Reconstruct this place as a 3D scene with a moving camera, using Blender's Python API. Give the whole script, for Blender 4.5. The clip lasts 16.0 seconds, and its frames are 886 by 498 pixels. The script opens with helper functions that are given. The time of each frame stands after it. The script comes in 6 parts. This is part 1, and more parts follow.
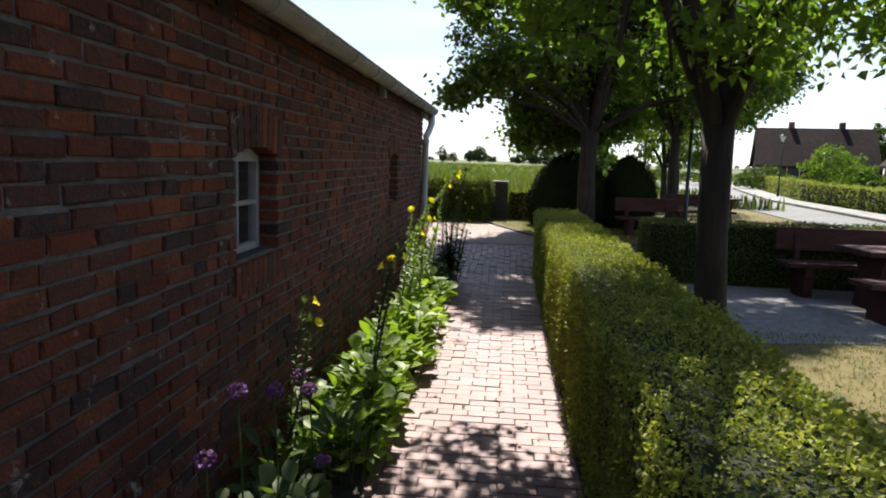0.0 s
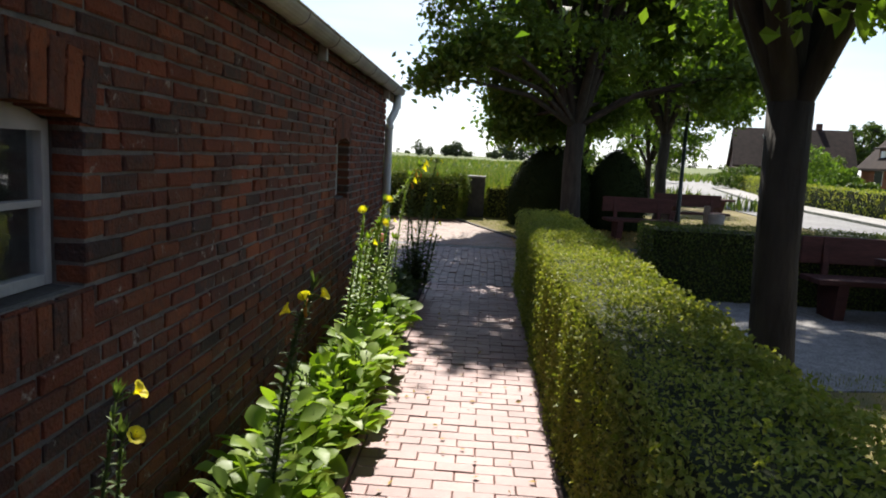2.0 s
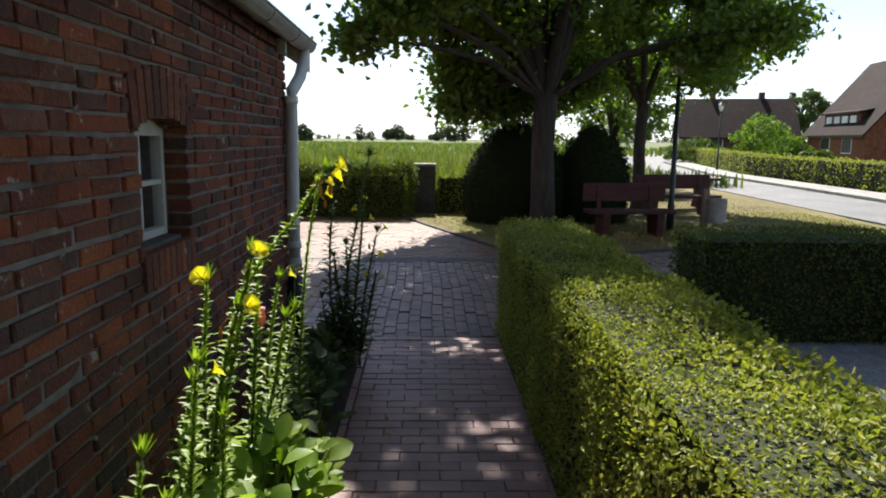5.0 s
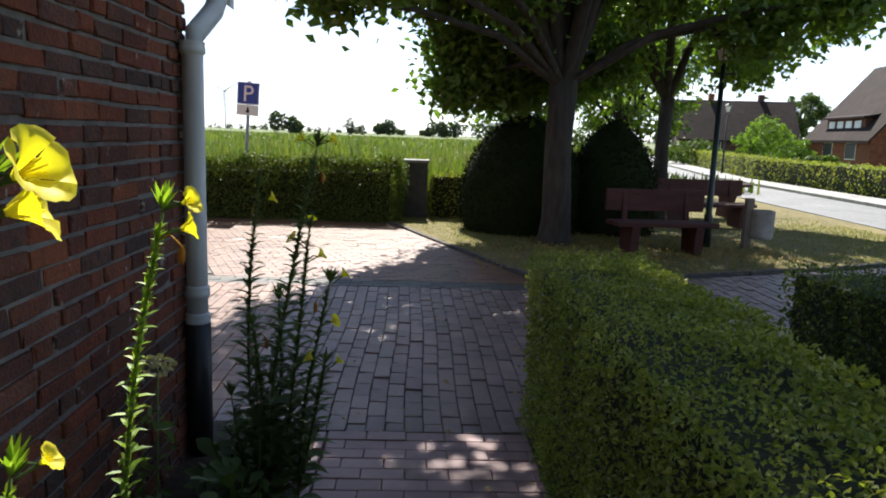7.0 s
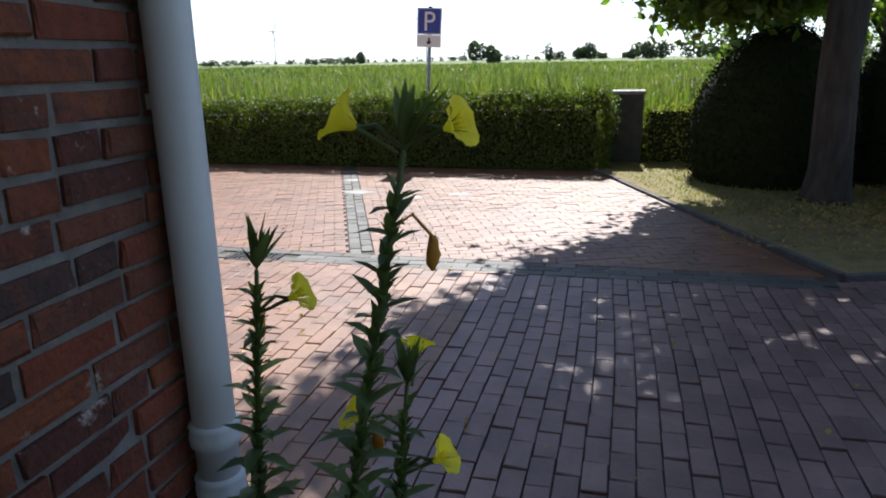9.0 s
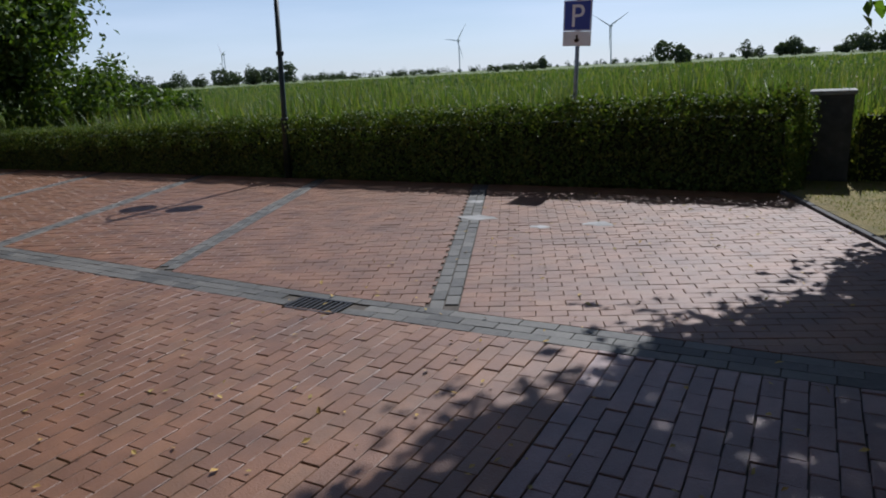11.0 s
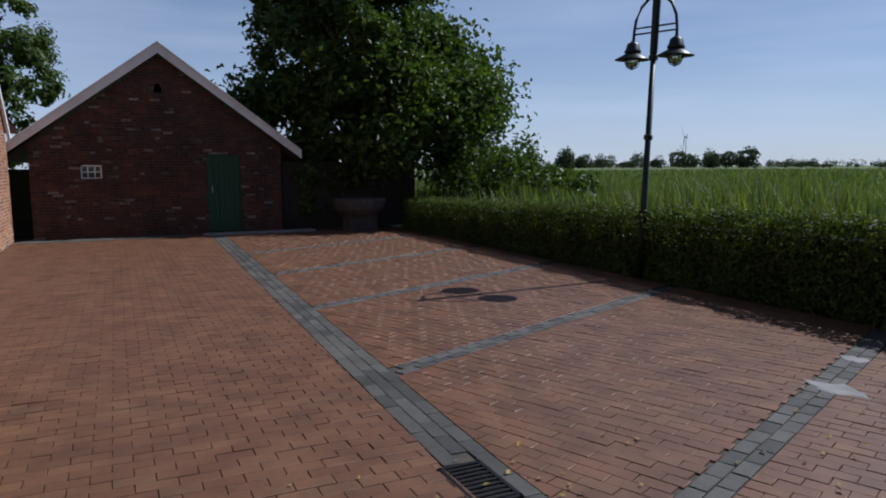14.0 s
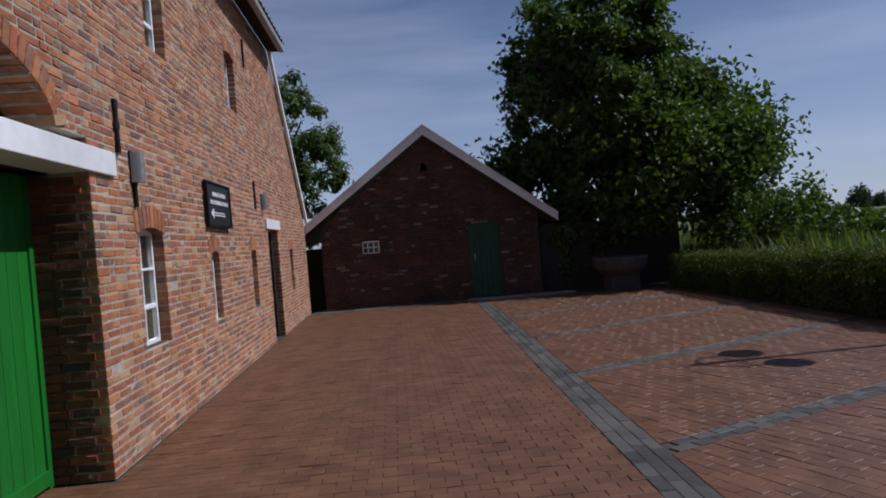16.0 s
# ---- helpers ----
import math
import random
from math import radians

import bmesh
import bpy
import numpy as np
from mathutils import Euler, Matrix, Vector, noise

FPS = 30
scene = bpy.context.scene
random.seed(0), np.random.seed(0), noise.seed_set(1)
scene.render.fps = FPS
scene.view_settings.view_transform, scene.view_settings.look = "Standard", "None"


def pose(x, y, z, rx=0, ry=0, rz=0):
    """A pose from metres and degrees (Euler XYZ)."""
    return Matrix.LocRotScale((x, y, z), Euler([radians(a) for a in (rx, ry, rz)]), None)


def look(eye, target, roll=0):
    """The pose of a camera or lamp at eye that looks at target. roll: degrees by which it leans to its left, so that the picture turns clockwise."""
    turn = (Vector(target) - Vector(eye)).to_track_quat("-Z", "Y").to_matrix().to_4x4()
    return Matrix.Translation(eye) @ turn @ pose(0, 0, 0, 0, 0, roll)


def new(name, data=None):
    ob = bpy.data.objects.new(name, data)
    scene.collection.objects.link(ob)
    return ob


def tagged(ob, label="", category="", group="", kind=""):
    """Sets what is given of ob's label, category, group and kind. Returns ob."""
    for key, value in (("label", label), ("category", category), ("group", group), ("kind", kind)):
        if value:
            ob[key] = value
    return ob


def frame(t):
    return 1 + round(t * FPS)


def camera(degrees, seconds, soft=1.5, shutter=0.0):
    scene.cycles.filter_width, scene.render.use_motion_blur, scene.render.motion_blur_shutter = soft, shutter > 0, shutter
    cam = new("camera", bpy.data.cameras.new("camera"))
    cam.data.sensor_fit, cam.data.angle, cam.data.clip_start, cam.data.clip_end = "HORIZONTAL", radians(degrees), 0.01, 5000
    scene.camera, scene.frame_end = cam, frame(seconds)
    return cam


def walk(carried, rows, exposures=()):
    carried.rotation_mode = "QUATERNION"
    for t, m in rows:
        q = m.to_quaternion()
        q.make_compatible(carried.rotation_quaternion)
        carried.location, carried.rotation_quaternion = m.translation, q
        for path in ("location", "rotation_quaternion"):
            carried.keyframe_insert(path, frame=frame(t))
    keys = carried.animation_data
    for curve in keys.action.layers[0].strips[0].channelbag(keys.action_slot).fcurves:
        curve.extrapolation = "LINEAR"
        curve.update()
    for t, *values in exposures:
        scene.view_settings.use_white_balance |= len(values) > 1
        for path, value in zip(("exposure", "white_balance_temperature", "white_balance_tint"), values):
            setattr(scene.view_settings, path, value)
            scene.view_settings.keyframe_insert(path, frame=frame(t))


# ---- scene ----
cam = camera(65.5, 16.0, soft=1.9)
PATH = [
    (0, (0.231, 0.349, 1.691), (0.058, 2.324, 1.431), 1.9),
    (0.5, (0.25, 0.637, 1.67), (0.138, 2.614, 1.391), 2.3),
    (1, (0.31, 1.019, 1.673), (0.168, 2.99, 1.368), 3.0),
    (1.5, (0.23, 1.462, 1.659), (0.201, 3.435, 1.333), 2.4),
    (2, (0.202, 1.969, 1.637), (0.102, 3.948, 1.364), 3.0),
    (2.5, (0.164, 2.472, 1.633), (-0.003, 4.442, 1.326), 3.7),
    (3, (0.121, 2.981, 1.656), (0.138, 4.95, 1.303), 1.2),
    (3.5, (0.164, 3.49, 1.652), (0.084, 5.472, 1.399), 3.1),
    (4, (0.081, 3.994, 1.643), (0.083, 5.977, 1.386), 4.3),
    (4.2, (0.056, 4.19, 1.655), (0.089, 6.173, 1.391), 3.0),
    (6.3, (0.077, 6.365, 1.647), (0.134, 8.328, 1.267), -0.2),
    (6.5, (0.06, 6.561, 1.633), (0.173, 8.524, 1.269), 1.4),
    (7, (0.053, 7.145, 1.59), (0.141, 9.116, 1.264), 2.1),
    (7.5, (0.084, 7.662, 1.623), (0.058, 9.632, 1.278), 1.3),
    (8, (0.047, 8.219, 1.594), (0.068, 10.154, 1.091), -0.6),
    (8.5, (-0.030, 8.680, 1.620), (-0.295, 10.560, 0.991), 2.3),
    (9, (-0.11, 9.12, 1.618), (-0.579, 10.99, 1.089), -1.1),
    (9.2, (-0.165, 9.36, 1.575), (-0.662, 11.238, 1.1), -1.1),
    (11.3, (0.047, 10.832, 1.57), (-0.925, 12.505, 1.063), -3.1),
    (11.5, (0.08, 10.959, 1.602), (-0.882, 12.634, 1.084), -2.6),
    (12, (0.12, 11.409, 1.583), (-0.752, 13.134, 1.067), 0.6),
    (12.5, (0.17, 11.899, 1.568), (-0.925, 13.531, 1.201), 1.5),
    (13, (0.171, 12.235, 1.602), (-0.995, 13.817, 1.233), 2.1),
    (13.3, (0.062, 12.35, 1.55), (-1.293, 13.78, 1.205), 1.1),
    (13.5, (-0.051, 12.554, 1.559), (-1.558, 13.831, 1.243), -2.3),
    (14, (-0.14, 12.732, 1.6), (-1.935, 13.581, 1.364), -0.3),
    (14.1, (-0.171, 12.748, 1.606), (-2.011, 13.51, 1.423), 0.2),
    (14.5, (-0.228, 12.824, 1.606), (-2.158, 13.34, 1.507), -0.7),
    (15, (-0.272, 12.834, 1.596), (-2.245, 13.158, 1.539), -1.2),
    (15.2, (-0.259, 12.849, 1.6), (-2.236, 13.153, 1.562), -2.4),
    (15.5, (-0.308, 12.819, 1.596), (-2.289, 13.092, 1.579), -5.0),
    (16, (-0.375, 12.835, 1.59), (-2.37, 12.976, 1.562), -4.6),
]

EXPOSURES = [(0, 1.1, 6550, 12), (4.2, 1.2, 6500, 12), (7.0, 1.4, 6300, 11), (8.5, 1.45, 6050, 11), (9.2, 1.3, 5900, 12), (11.3, 0.0, 5600, 13), (12.2, -0.15, 5500, 13), (13.4, -0.25, 5450, 13), (14.5, -0.12, 5450, 17), (16, -0.48, 5500, 19)]
walk(cam, [(t, look(e, g, r)) for t, e, g, r in PATH], EXPOSURES)

# ---- light ----
SUN_DIR = Vector((0.008, 0.66, 0.75)).normalized()
SUN_ELEV = math.asin(SUN_DIR.z)
SUN_AZ = math.atan2(SUN_DIR.x, SUN_DIR.y)
world = bpy.data.worlds.new("world")
scene.world = world
world.use_nodes = True
wn, wl = world.node_tree.nodes, world.node_tree.links
sky = wn.new("ShaderNodeTexSky")
sky.sky_type = "NISHITA"
sky.sun_disc = False
sky.sun_elevation = SUN_ELEV
sky.sun_rotation = SUN_AZ
sky.air_density, sky.dust_density, sky.ozone_density = 1.0, 0.2, 4.5
# thin cirrus streaks
wco = wn.new("ShaderNodeTexCoord")
wmap = wn.new("ShaderNodeMapping")
wmap.inputs["Scale"].default_value = (1.2, 1.2, 9.0)
wnoise = wn.new("ShaderNodeTexNoise")
wnoise.inputs["Scale"].default_value = 1.6
wnoise.inputs["Detail"].default_value = 5
wramp = wn.new("ShaderNodeValToRGB")
wramp.color_ramp.elements[0].position, wramp.color_ramp.elements[1].position = 0.42, 0.78
wmix = wn.new("ShaderNodeMixRGB")
wmix.inputs[2].default_value = (11, 11.6, 12.6, 1)
wfac = wn.new("ShaderNodeMath")
wfac.operation = "MULTIPLY"
wfac.inputs[1].default_value = 0.44
wl.new(wco.outputs["Generated"], wmap.inputs[0])
wl.new(wmap.outputs[0], wnoise.inputs["Vector"])
wl.new(wnoise.outputs["Fac"], wramp.inputs[0])
wl.new(wramp.outputs[0], wfac.inputs[0])
wl.new(wfac.outputs[0], wmix.inputs[0])
wl.new(sky.outputs[0], wmix.inputs[1])
# pale haze low over the horizon
wsep = wn.new("ShaderNodeSeparateXYZ")
whaze = wn.new("ShaderNodeMapRange")
whaze.inputs[1].default_value, whaze.inputs[2].default_value = 0.0, 0.4
whaze.inputs[3].default_value, whaze.inputs[4].default_value = 0.45, 0.0
wpale = wn.new("ShaderNodeMixRGB")
wpale.inputs[2].default_value = (13.5, 14.6, 16.0, 1)
wl.new(wco.outputs["Generated"], wsep.inputs[0])
wl.new(wsep.outputs["Z"], whaze.inputs[0])
wl.new(whaze.outputs[0], wpale.inputs[0])
wl.new(wmix.outputs[0], wpale.inputs[1])
wl.new(wpale.outputs[0], wn["Background"].inputs[0])
wn["Background"].inputs[1].default_value = 0.06
sun = new("sun", bpy.data.lights.new("sun", "SUN"))
sun.data.energy, sun.data.angle, sun.data.color = 5.0, radians(0.53), (1.0, 0.95, 0.86)
sun.matrix_world = look(SUN_DIR * 60, (0, 0, 0))


# ---- materials ----
def material(name, stops, scale=8.0, rough=0.8, bump=0.3, bump_scale=60.0, pieces=0.0, metal=0.0, translucent=0.0,
             stretch=(1, 1, 1), spec=0.4, stain=0.25, object_space=False, rough_var=0.1, patch=None):
    """A procedural surface: colour stops picked by noise (and by piece), a broad stain, fine relief."""
    m = bpy.data.materials.new(name)
    m.use_nodes = True
    n, l = m.node_tree.nodes, m.node_tree.links
    b = n["Principled BSDF"]
    geo, co = n.new("ShaderNodeNewGeometry"), n.new("ShaderNodeTexCoord")
    mp = n.new("ShaderNodeMapping")
    mp.inputs["Scale"].default_value = stretch
    l.new(co.outputs["Object"] if object_space else geo.outputs["Position"], mp.inputs[0])
    t1 = n.new("ShaderNodeTexNoise")
    t1.inputs["Scale"].default_value, t1.inputs["Detail"].default_value = scale, 4
    l.new(mp.outputs[0], t1.inputs["Vector"])
    fac = t1.outputs["Fac"]
    if pieces:
        info = n.new("ShaderNodeObjectInfo")
        add = n.new("ShaderNodeMath")
        add.operation = "ADD"
        l.new(info.outputs["Random"], add.inputs[0])
        l.new(geo.outputs["Random Per Island"], add.inputs[1])
        fr = n.new("ShaderNodeMath")
        fr.operation = "FRACT"
        l.new(add.outputs[0], fr.inputs[0])
        mx = n.new("ShaderNodeMixRGB")
        mx.inputs[0].default_value = pieces
        l.new(fac, mx.inputs[1])
        l.new(fr.outputs[0], mx.inputs[2])
        fac = mx.outputs[0]
    ramp = n.new("ShaderNodeValToRGB")
    els = ramp.color_ramp.elements
    while len(els) < len(stops):
        els.new(0.5)
    lo, hi = (0.0, 1.0) if pieces > 0.6 else (0.28, 0.72)
    for i, c in enumerate(stops):
        els[i].position = lo + (hi - lo) * i / max(1, len(stops) - 1)
        els[i].color = (*c, 1)
    l.new(fac, ramp.inputs[0])
    t2 = n.new("ShaderNodeTexNoise")
    t2.inputs["Scale"].default_value, t2.inputs["Detail"].default_value = scale * 0.13, 3
    l.new(mp.outputs[0], t2.inputs["Vector"])
    st = n.new("ShaderNodeMapRange")
    st.inputs[1].default_value, st.inputs[2].default_value = 0.3, 0.7
    st.inputs[3].default_value, st.inputs[4].default_value = 1 - stain, 1 + stain * 0.5
    l.new(t2.outputs["Fac"], st.inputs[0])
    mul = n.new("ShaderNodeMixRGB")
    mul.blend_type = "MULTIPLY"
    mul.inputs[0].default_value = 1
    l.new(ramp.outputs[0], mul.inputs[1])
    l.new(st.outputs[0], mul.inputs[2])
    colour = mul.outputs[0]
    if patch:
        tp = n.new("ShaderNodeTexNoise")
        tp.inputs["Scale"].default_value, tp.inputs["Detail"].default_value = patch[1], 6
        tp.inputs["Roughness"].default_value = 0.7
        l.new(mp.outputs[0], tp.inputs["Vector"])
        pr = n.new("ShaderNodeMapRange")
        pr.inputs[1].default_value, pr.inputs[2].default_value = patch[2], patch[2] + 0.07
        l.new(tp.outputs["Fac"], pr.inputs[0])
        pm = n.new("ShaderNodeMixRGB")
        pm.inputs[2].default_value = (*patch[0], 1)
        l.new(pr.outputs[0], pm.inputs[0])
        l.new(colour, pm.inputs[1])
        colour = pm.outputs[0]
    l.new(colour, b.inputs["Base Color"])
    b.inputs["Metallic"].default_value = metal
    b.inputs["Specular IOR Level"].default_value = spec
    t3 = n.new("ShaderNodeTexNoise")
    t3.inputs["Scale"].default_value, t3.inputs["Detail"].default_value = bump_scale, 5
    l.new(mp.outputs[0], t3.inputs["Vector"])
    rr = n.new("ShaderNodeMapRange")
    rr.inputs[3].default_value, rr.inputs[4].default_value = rough - rough_var, min(1, rough + rough_var)
    l.new(t3.outputs["Fac"], rr.inputs[0])
    l.new(rr.outputs[0], b.inputs["Roughness"])
    if bump:
        bp = n.new("ShaderNodeBump")
        bp.inputs["Strength"].default_value, bp.inputs["Distance"].default_value = bump, 0.01
        l.new(t3.outputs["Fac"], bp.inputs["Height"])
        l.new(bp.outputs[0], b.inputs["Normal"])
    if translucent:
        tr = n.new("ShaderNodeBsdfTranslucent")
        br = n.new("ShaderNodeMixRGB")
        br.blend_type = "MULTIPLY"
        br.inputs[0].default_value = 1
        br.inputs[2].default_value = (1.25, 1.35, 0.45, 1)
        l.new(mul.outputs[0], br.inputs[1])
        l.new(br.outputs[0], tr.inputs[0])
        ms = n.new("ShaderNodeMixShader")
        ms.inputs[0].default_value = translucent
        l.new(b.outputs[0], ms.inputs[1])
        l.new(tr.outputs[0], ms.inputs[2])
        l.new(ms.outputs[0], n["Material Output"].inputs[0])
    return m


def glass_material():
    m = bpy.data.materials.new("window_glass")
    m.use_nodes = True
    b = m.node_tree.nodes["Principled BSDF"]
    b.inputs["Base Color"].default_value = (0.9, 0.95, 0.95, 1)
    b.inputs["Roughness"].default_value = 0.02
    b.inputs["Transmission Weight"].default_value = 1.0
    b.inputs["IOR"].default_value = 1.45
    return m


M = {}
# Weathered brick, its colours also lowered for the shade on the side wall.
M["brick_old"] = material("weathered_red_brick_shade_toned", [(0.036, 0.022, 0.019), (0.19, 0.047, 0.02), (0.08, 0.029, 0.022), (0.23, 0.065, 0.024),
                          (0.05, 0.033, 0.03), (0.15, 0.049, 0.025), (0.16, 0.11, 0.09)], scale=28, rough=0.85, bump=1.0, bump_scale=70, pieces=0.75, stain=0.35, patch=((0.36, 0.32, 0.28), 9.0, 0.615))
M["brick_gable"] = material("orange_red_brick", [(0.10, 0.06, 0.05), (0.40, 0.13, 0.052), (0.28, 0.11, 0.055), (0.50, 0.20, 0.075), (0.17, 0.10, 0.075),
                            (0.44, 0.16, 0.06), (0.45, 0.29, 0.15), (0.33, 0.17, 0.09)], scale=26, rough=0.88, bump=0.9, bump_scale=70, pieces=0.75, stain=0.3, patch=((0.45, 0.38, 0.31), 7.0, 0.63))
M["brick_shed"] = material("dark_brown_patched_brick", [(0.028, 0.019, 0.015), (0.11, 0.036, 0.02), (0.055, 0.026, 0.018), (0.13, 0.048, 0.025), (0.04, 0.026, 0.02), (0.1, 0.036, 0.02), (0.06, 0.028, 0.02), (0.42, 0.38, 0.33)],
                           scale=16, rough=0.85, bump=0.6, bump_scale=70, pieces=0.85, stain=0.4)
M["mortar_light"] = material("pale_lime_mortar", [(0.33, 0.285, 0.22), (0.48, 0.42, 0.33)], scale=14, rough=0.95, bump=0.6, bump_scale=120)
# The darkest of the lime mortars, used for the shed gable.
M["mortar_dark"] = material("dark_lime_mortar", [(0.05, 0.044, 0.038), (0.1, 0.09, 0.08)], scale=14, rough=0.95, bump=0.6, bump_scale=120)
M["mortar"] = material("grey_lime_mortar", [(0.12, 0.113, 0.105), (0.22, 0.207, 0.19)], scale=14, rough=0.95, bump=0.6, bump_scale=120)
M["paver_path"] = material("pinkish_clinker_paver", [(0.17, 0.092, 0.082), (0.26, 0.14, 0.124), (0.21, 0.112, 0.10), (0.30, 0.17, 0.15), (0.24, 0.142, 0.132)],
                           scale=22, rough=0.5, bump=0.35, bump_scale=110, pieces=0.7, stain=0.25, spec=0.5)
M["paver_yard"] = material("red_clinker_paver", [(0.112, 0.048, 0.022), (0.152, 0.068, 0.03), (0.13, 0.057, 0.026), (0.165, 0.078, 0.035), (0.11, 0.058, 0.03)],
                           scale=22, rough=0.52, bump=0.35, bump_scale=110, pieces=0.7, stain=0.3, spec=0.5)
M["paver_mid"] = material("brown_red_clinker_paver", [(0.115, 0.072, 0.06), (0.17, 0.108, 0.09), (0.135, 0.083, 0.07), (0.2, 0.128, 0.108), (0.145, 0.098, 0.088)],
                          scale=22, rough=0.5, bump=0.35, bump_scale=110, pieces=0.7, stain=0.3, spec=0.5)
M["paver_grey"] = material("grey_concrete_paver", [(0.05, 0.047, 0.04), (0.08, 0.075, 0.063), (0.108, 0.1, 0.084)], scale=20, rough=0.66, spec=0.4, bump=0.3, bump_scale=120, pieces=0.5)
M["bed"] = material("sandy_joint_bed", [(0.05, 0.042, 0.033), (0.09, 0.075, 0.058)], scale=12, rough=1, bump=0.5)
M["field"] = material("green_meadow", [(0.06, 0.09, 0.022), (0.10, 0.13, 0.034), (0.135, 0.15, 0.05)], scale=0.6, rough=0.95, bump=0.8, bump_scale=6, stain=0.35)
M["lawn"] = material("dry_lawn", [(0.085, 0.08, 0.026), (0.18, 0.14, 0.052), (0.11, 0.105, 0.033)], scale=3, rough=1, bump=0.8, bump_scale=140, stain=0.35)
M["blade"] = material("grass_blade", [(0.10, 0.15, 0.035), (0.24, 0.22, 0.07), (0.16, 0.18, 0.05)], scale=2, rough=0.7, bump=0, pieces=0.5, translucent=0.35)
M["reed"] = material("green_reed_leaf", [(0.055, 0.095, 0.022), (0.105, 0.15, 0.036), (0.17, 0.18, 0.066)], scale=1, rough=0.6, bump=0, pieces=0.6, translucent=0.4)
M["soil"] = material("dark_garden_soil", [(0.03, 0.022, 0.015), (0.07, 0.05, 0.035)], scale=20, rough=1, bump=1.0, bump_scale=60)
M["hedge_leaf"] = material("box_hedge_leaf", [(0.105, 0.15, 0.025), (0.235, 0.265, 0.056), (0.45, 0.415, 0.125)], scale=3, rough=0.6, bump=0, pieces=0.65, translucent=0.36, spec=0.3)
# Hedge greens deepened so the shaded hedge fronts come out dark.
M["hedge_dark"] = material("hedge_leaf_shade_deepened", [(0.035, 0.065, 0.011), (0.075, 0.112, 0.02), (0.19, 0.2, 0.05)], scale=3, rough=0.6, bump=0, pieces=0.65, translucent=0.3, spec=0.25)
# Core colour near-black, holding the shade among the inner twigs.
M["hedge_core"] = material("hedge_inside_shade_dark", [(0.012, 0.02, 0.006), (0.03, 0.035, 0.012)], scale=20, rough=1, bump=1, bump_scale=50)
M["tree_leaf"] = material("lime_tree_leaf", [(0.05, 0.1, 0.015), (0.1, 0.17, 0.024), (0.165, 0.235, 0.038)], scale=1.5, rough=0.45, bump=0, pieces=0.65, translucent=0.52, spec=0.5)
# Leaf green greyed so the far trees look hazed by distance.
M["far_leaf"] = material("haze_greyed_distant_foliage", [(0.045, 0.065, 0.036), (0.075, 0.095, 0.055)], scale=0.3, rough=0.9, bump=0, pieces=0.5, translucent=0.3)
M["yew_leaf"] = material("dark_yew_needles", [(0.010, 0.017, 0.006), (0.02, 0.03, 0.009)], scale=3, rough=0.95, bump=0, pieces=0.6, translucent=0.05, spec=0.1, rough_var=0.04)
M["border_leaf"] = material("fresh_green_leaf", [(0.14, 0.23, 0.025), (0.22, 0.34, 0.035), (0.28, 0.38, 0.06)], scale=4, rough=0.5, bump=0, pieces=0.6, translucent=0.45, spec=0.4)
M["grey_leaf"] = material("grey_green_leaf", [(0.06, 0.10, 0.03), (0.12, 0.17, 0.06), (0.09, 0.13, 0.04)], scale=4, rough=0.6, bump=0, pieces=0.6, translucent=0.35)
M["petal"] = material("yellow_petal", [(0.75, 0.62, 0.02), (0.85, 0.75, 0.05)], scale=30, rough=0.6, bump=0, translucent=0.45, stain=0.05)
M["petal_pink"] = material("pink_petal", [(0.55, 0.2, 0.27), (0.68, 0.3, 0.38)], scale=30, rough=0.6, bump=0, translucent=0.4, stain=0.05)
M["petal_wilted"] = material("wilted_orange_petal", [(0.45, 0.2, 0.03), (0.55, 0.3, 0.04)], scale=30, rough=0.7, bump=0, translucent=0.3)
M["petal_purple"] = material("purple_petal", [(0.16, 0.05, 0.28), (0.25, 0.1, 0.4)], scale=30, rough=0.6, bump=0, pieces=0.5, translucent=0.3)
M["bark"] = material("grey_brown_bark", [(0.02, 0.017, 0.014), (0.055, 0.047, 0.038)], scale=14, rough=0.95, bump=1.0, bump_scale=40, stretch=(1, 1, 0.25))
M["zinc"] = material("weathered_zinc", [(0.30, 0.30, 0.29), (0.42, 0.42, 0.40)], scale=5, rough=0.5, bump=0.1, metal=0.35, stain=0.3)
M["pipe_paint"] = material("grey_white_pipe_paint", [(0.50, 0.52, 0.53), (0.58, 0.6, 0.6)], scale=6, rough=0.4, bump=0.06, stain=0.15)
M["black_pvc"] = material("black_standpipe", [(0.012, 0.012, 0.014), (0.02, 0.02, 0.022)], scale=6, rough=0.45, bump=0.1)
M["white_paint"] = material("white_paint", [(0.72, 0.72, 0.70), (0.82, 0.82, 0.80)], scale=9, rough=0.5, bump=0.12, bump_scale=50, stain=0.12)
# White paint greyed down for windows on the shaded side wall.
M["shade_grey_paint"] = material("shade_greyed_white_paint", [(0.36, 0.36, 0.35), (0.46, 0.46, 0.44)], scale=12, rough=0.6, bump=0.2, bump_scale=50, stain=0.2)
M["green_paint"] = material("bright_green_paint", [(0.012, 0.13, 0.012), (0.018, 0.17, 0.018)], scale=6, rough=0.45, bump=0.15, stretch=(6, 6, 0.6), stain=0.2)
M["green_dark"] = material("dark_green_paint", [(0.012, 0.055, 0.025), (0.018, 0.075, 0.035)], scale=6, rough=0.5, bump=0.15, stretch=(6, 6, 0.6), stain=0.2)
M["iron"] = material("black_iron", [(0.012, 0.012, 0.013), (0.03, 0.028, 0.026)], scale=20, rough=0.5, bump=0.2, metal=0.6)
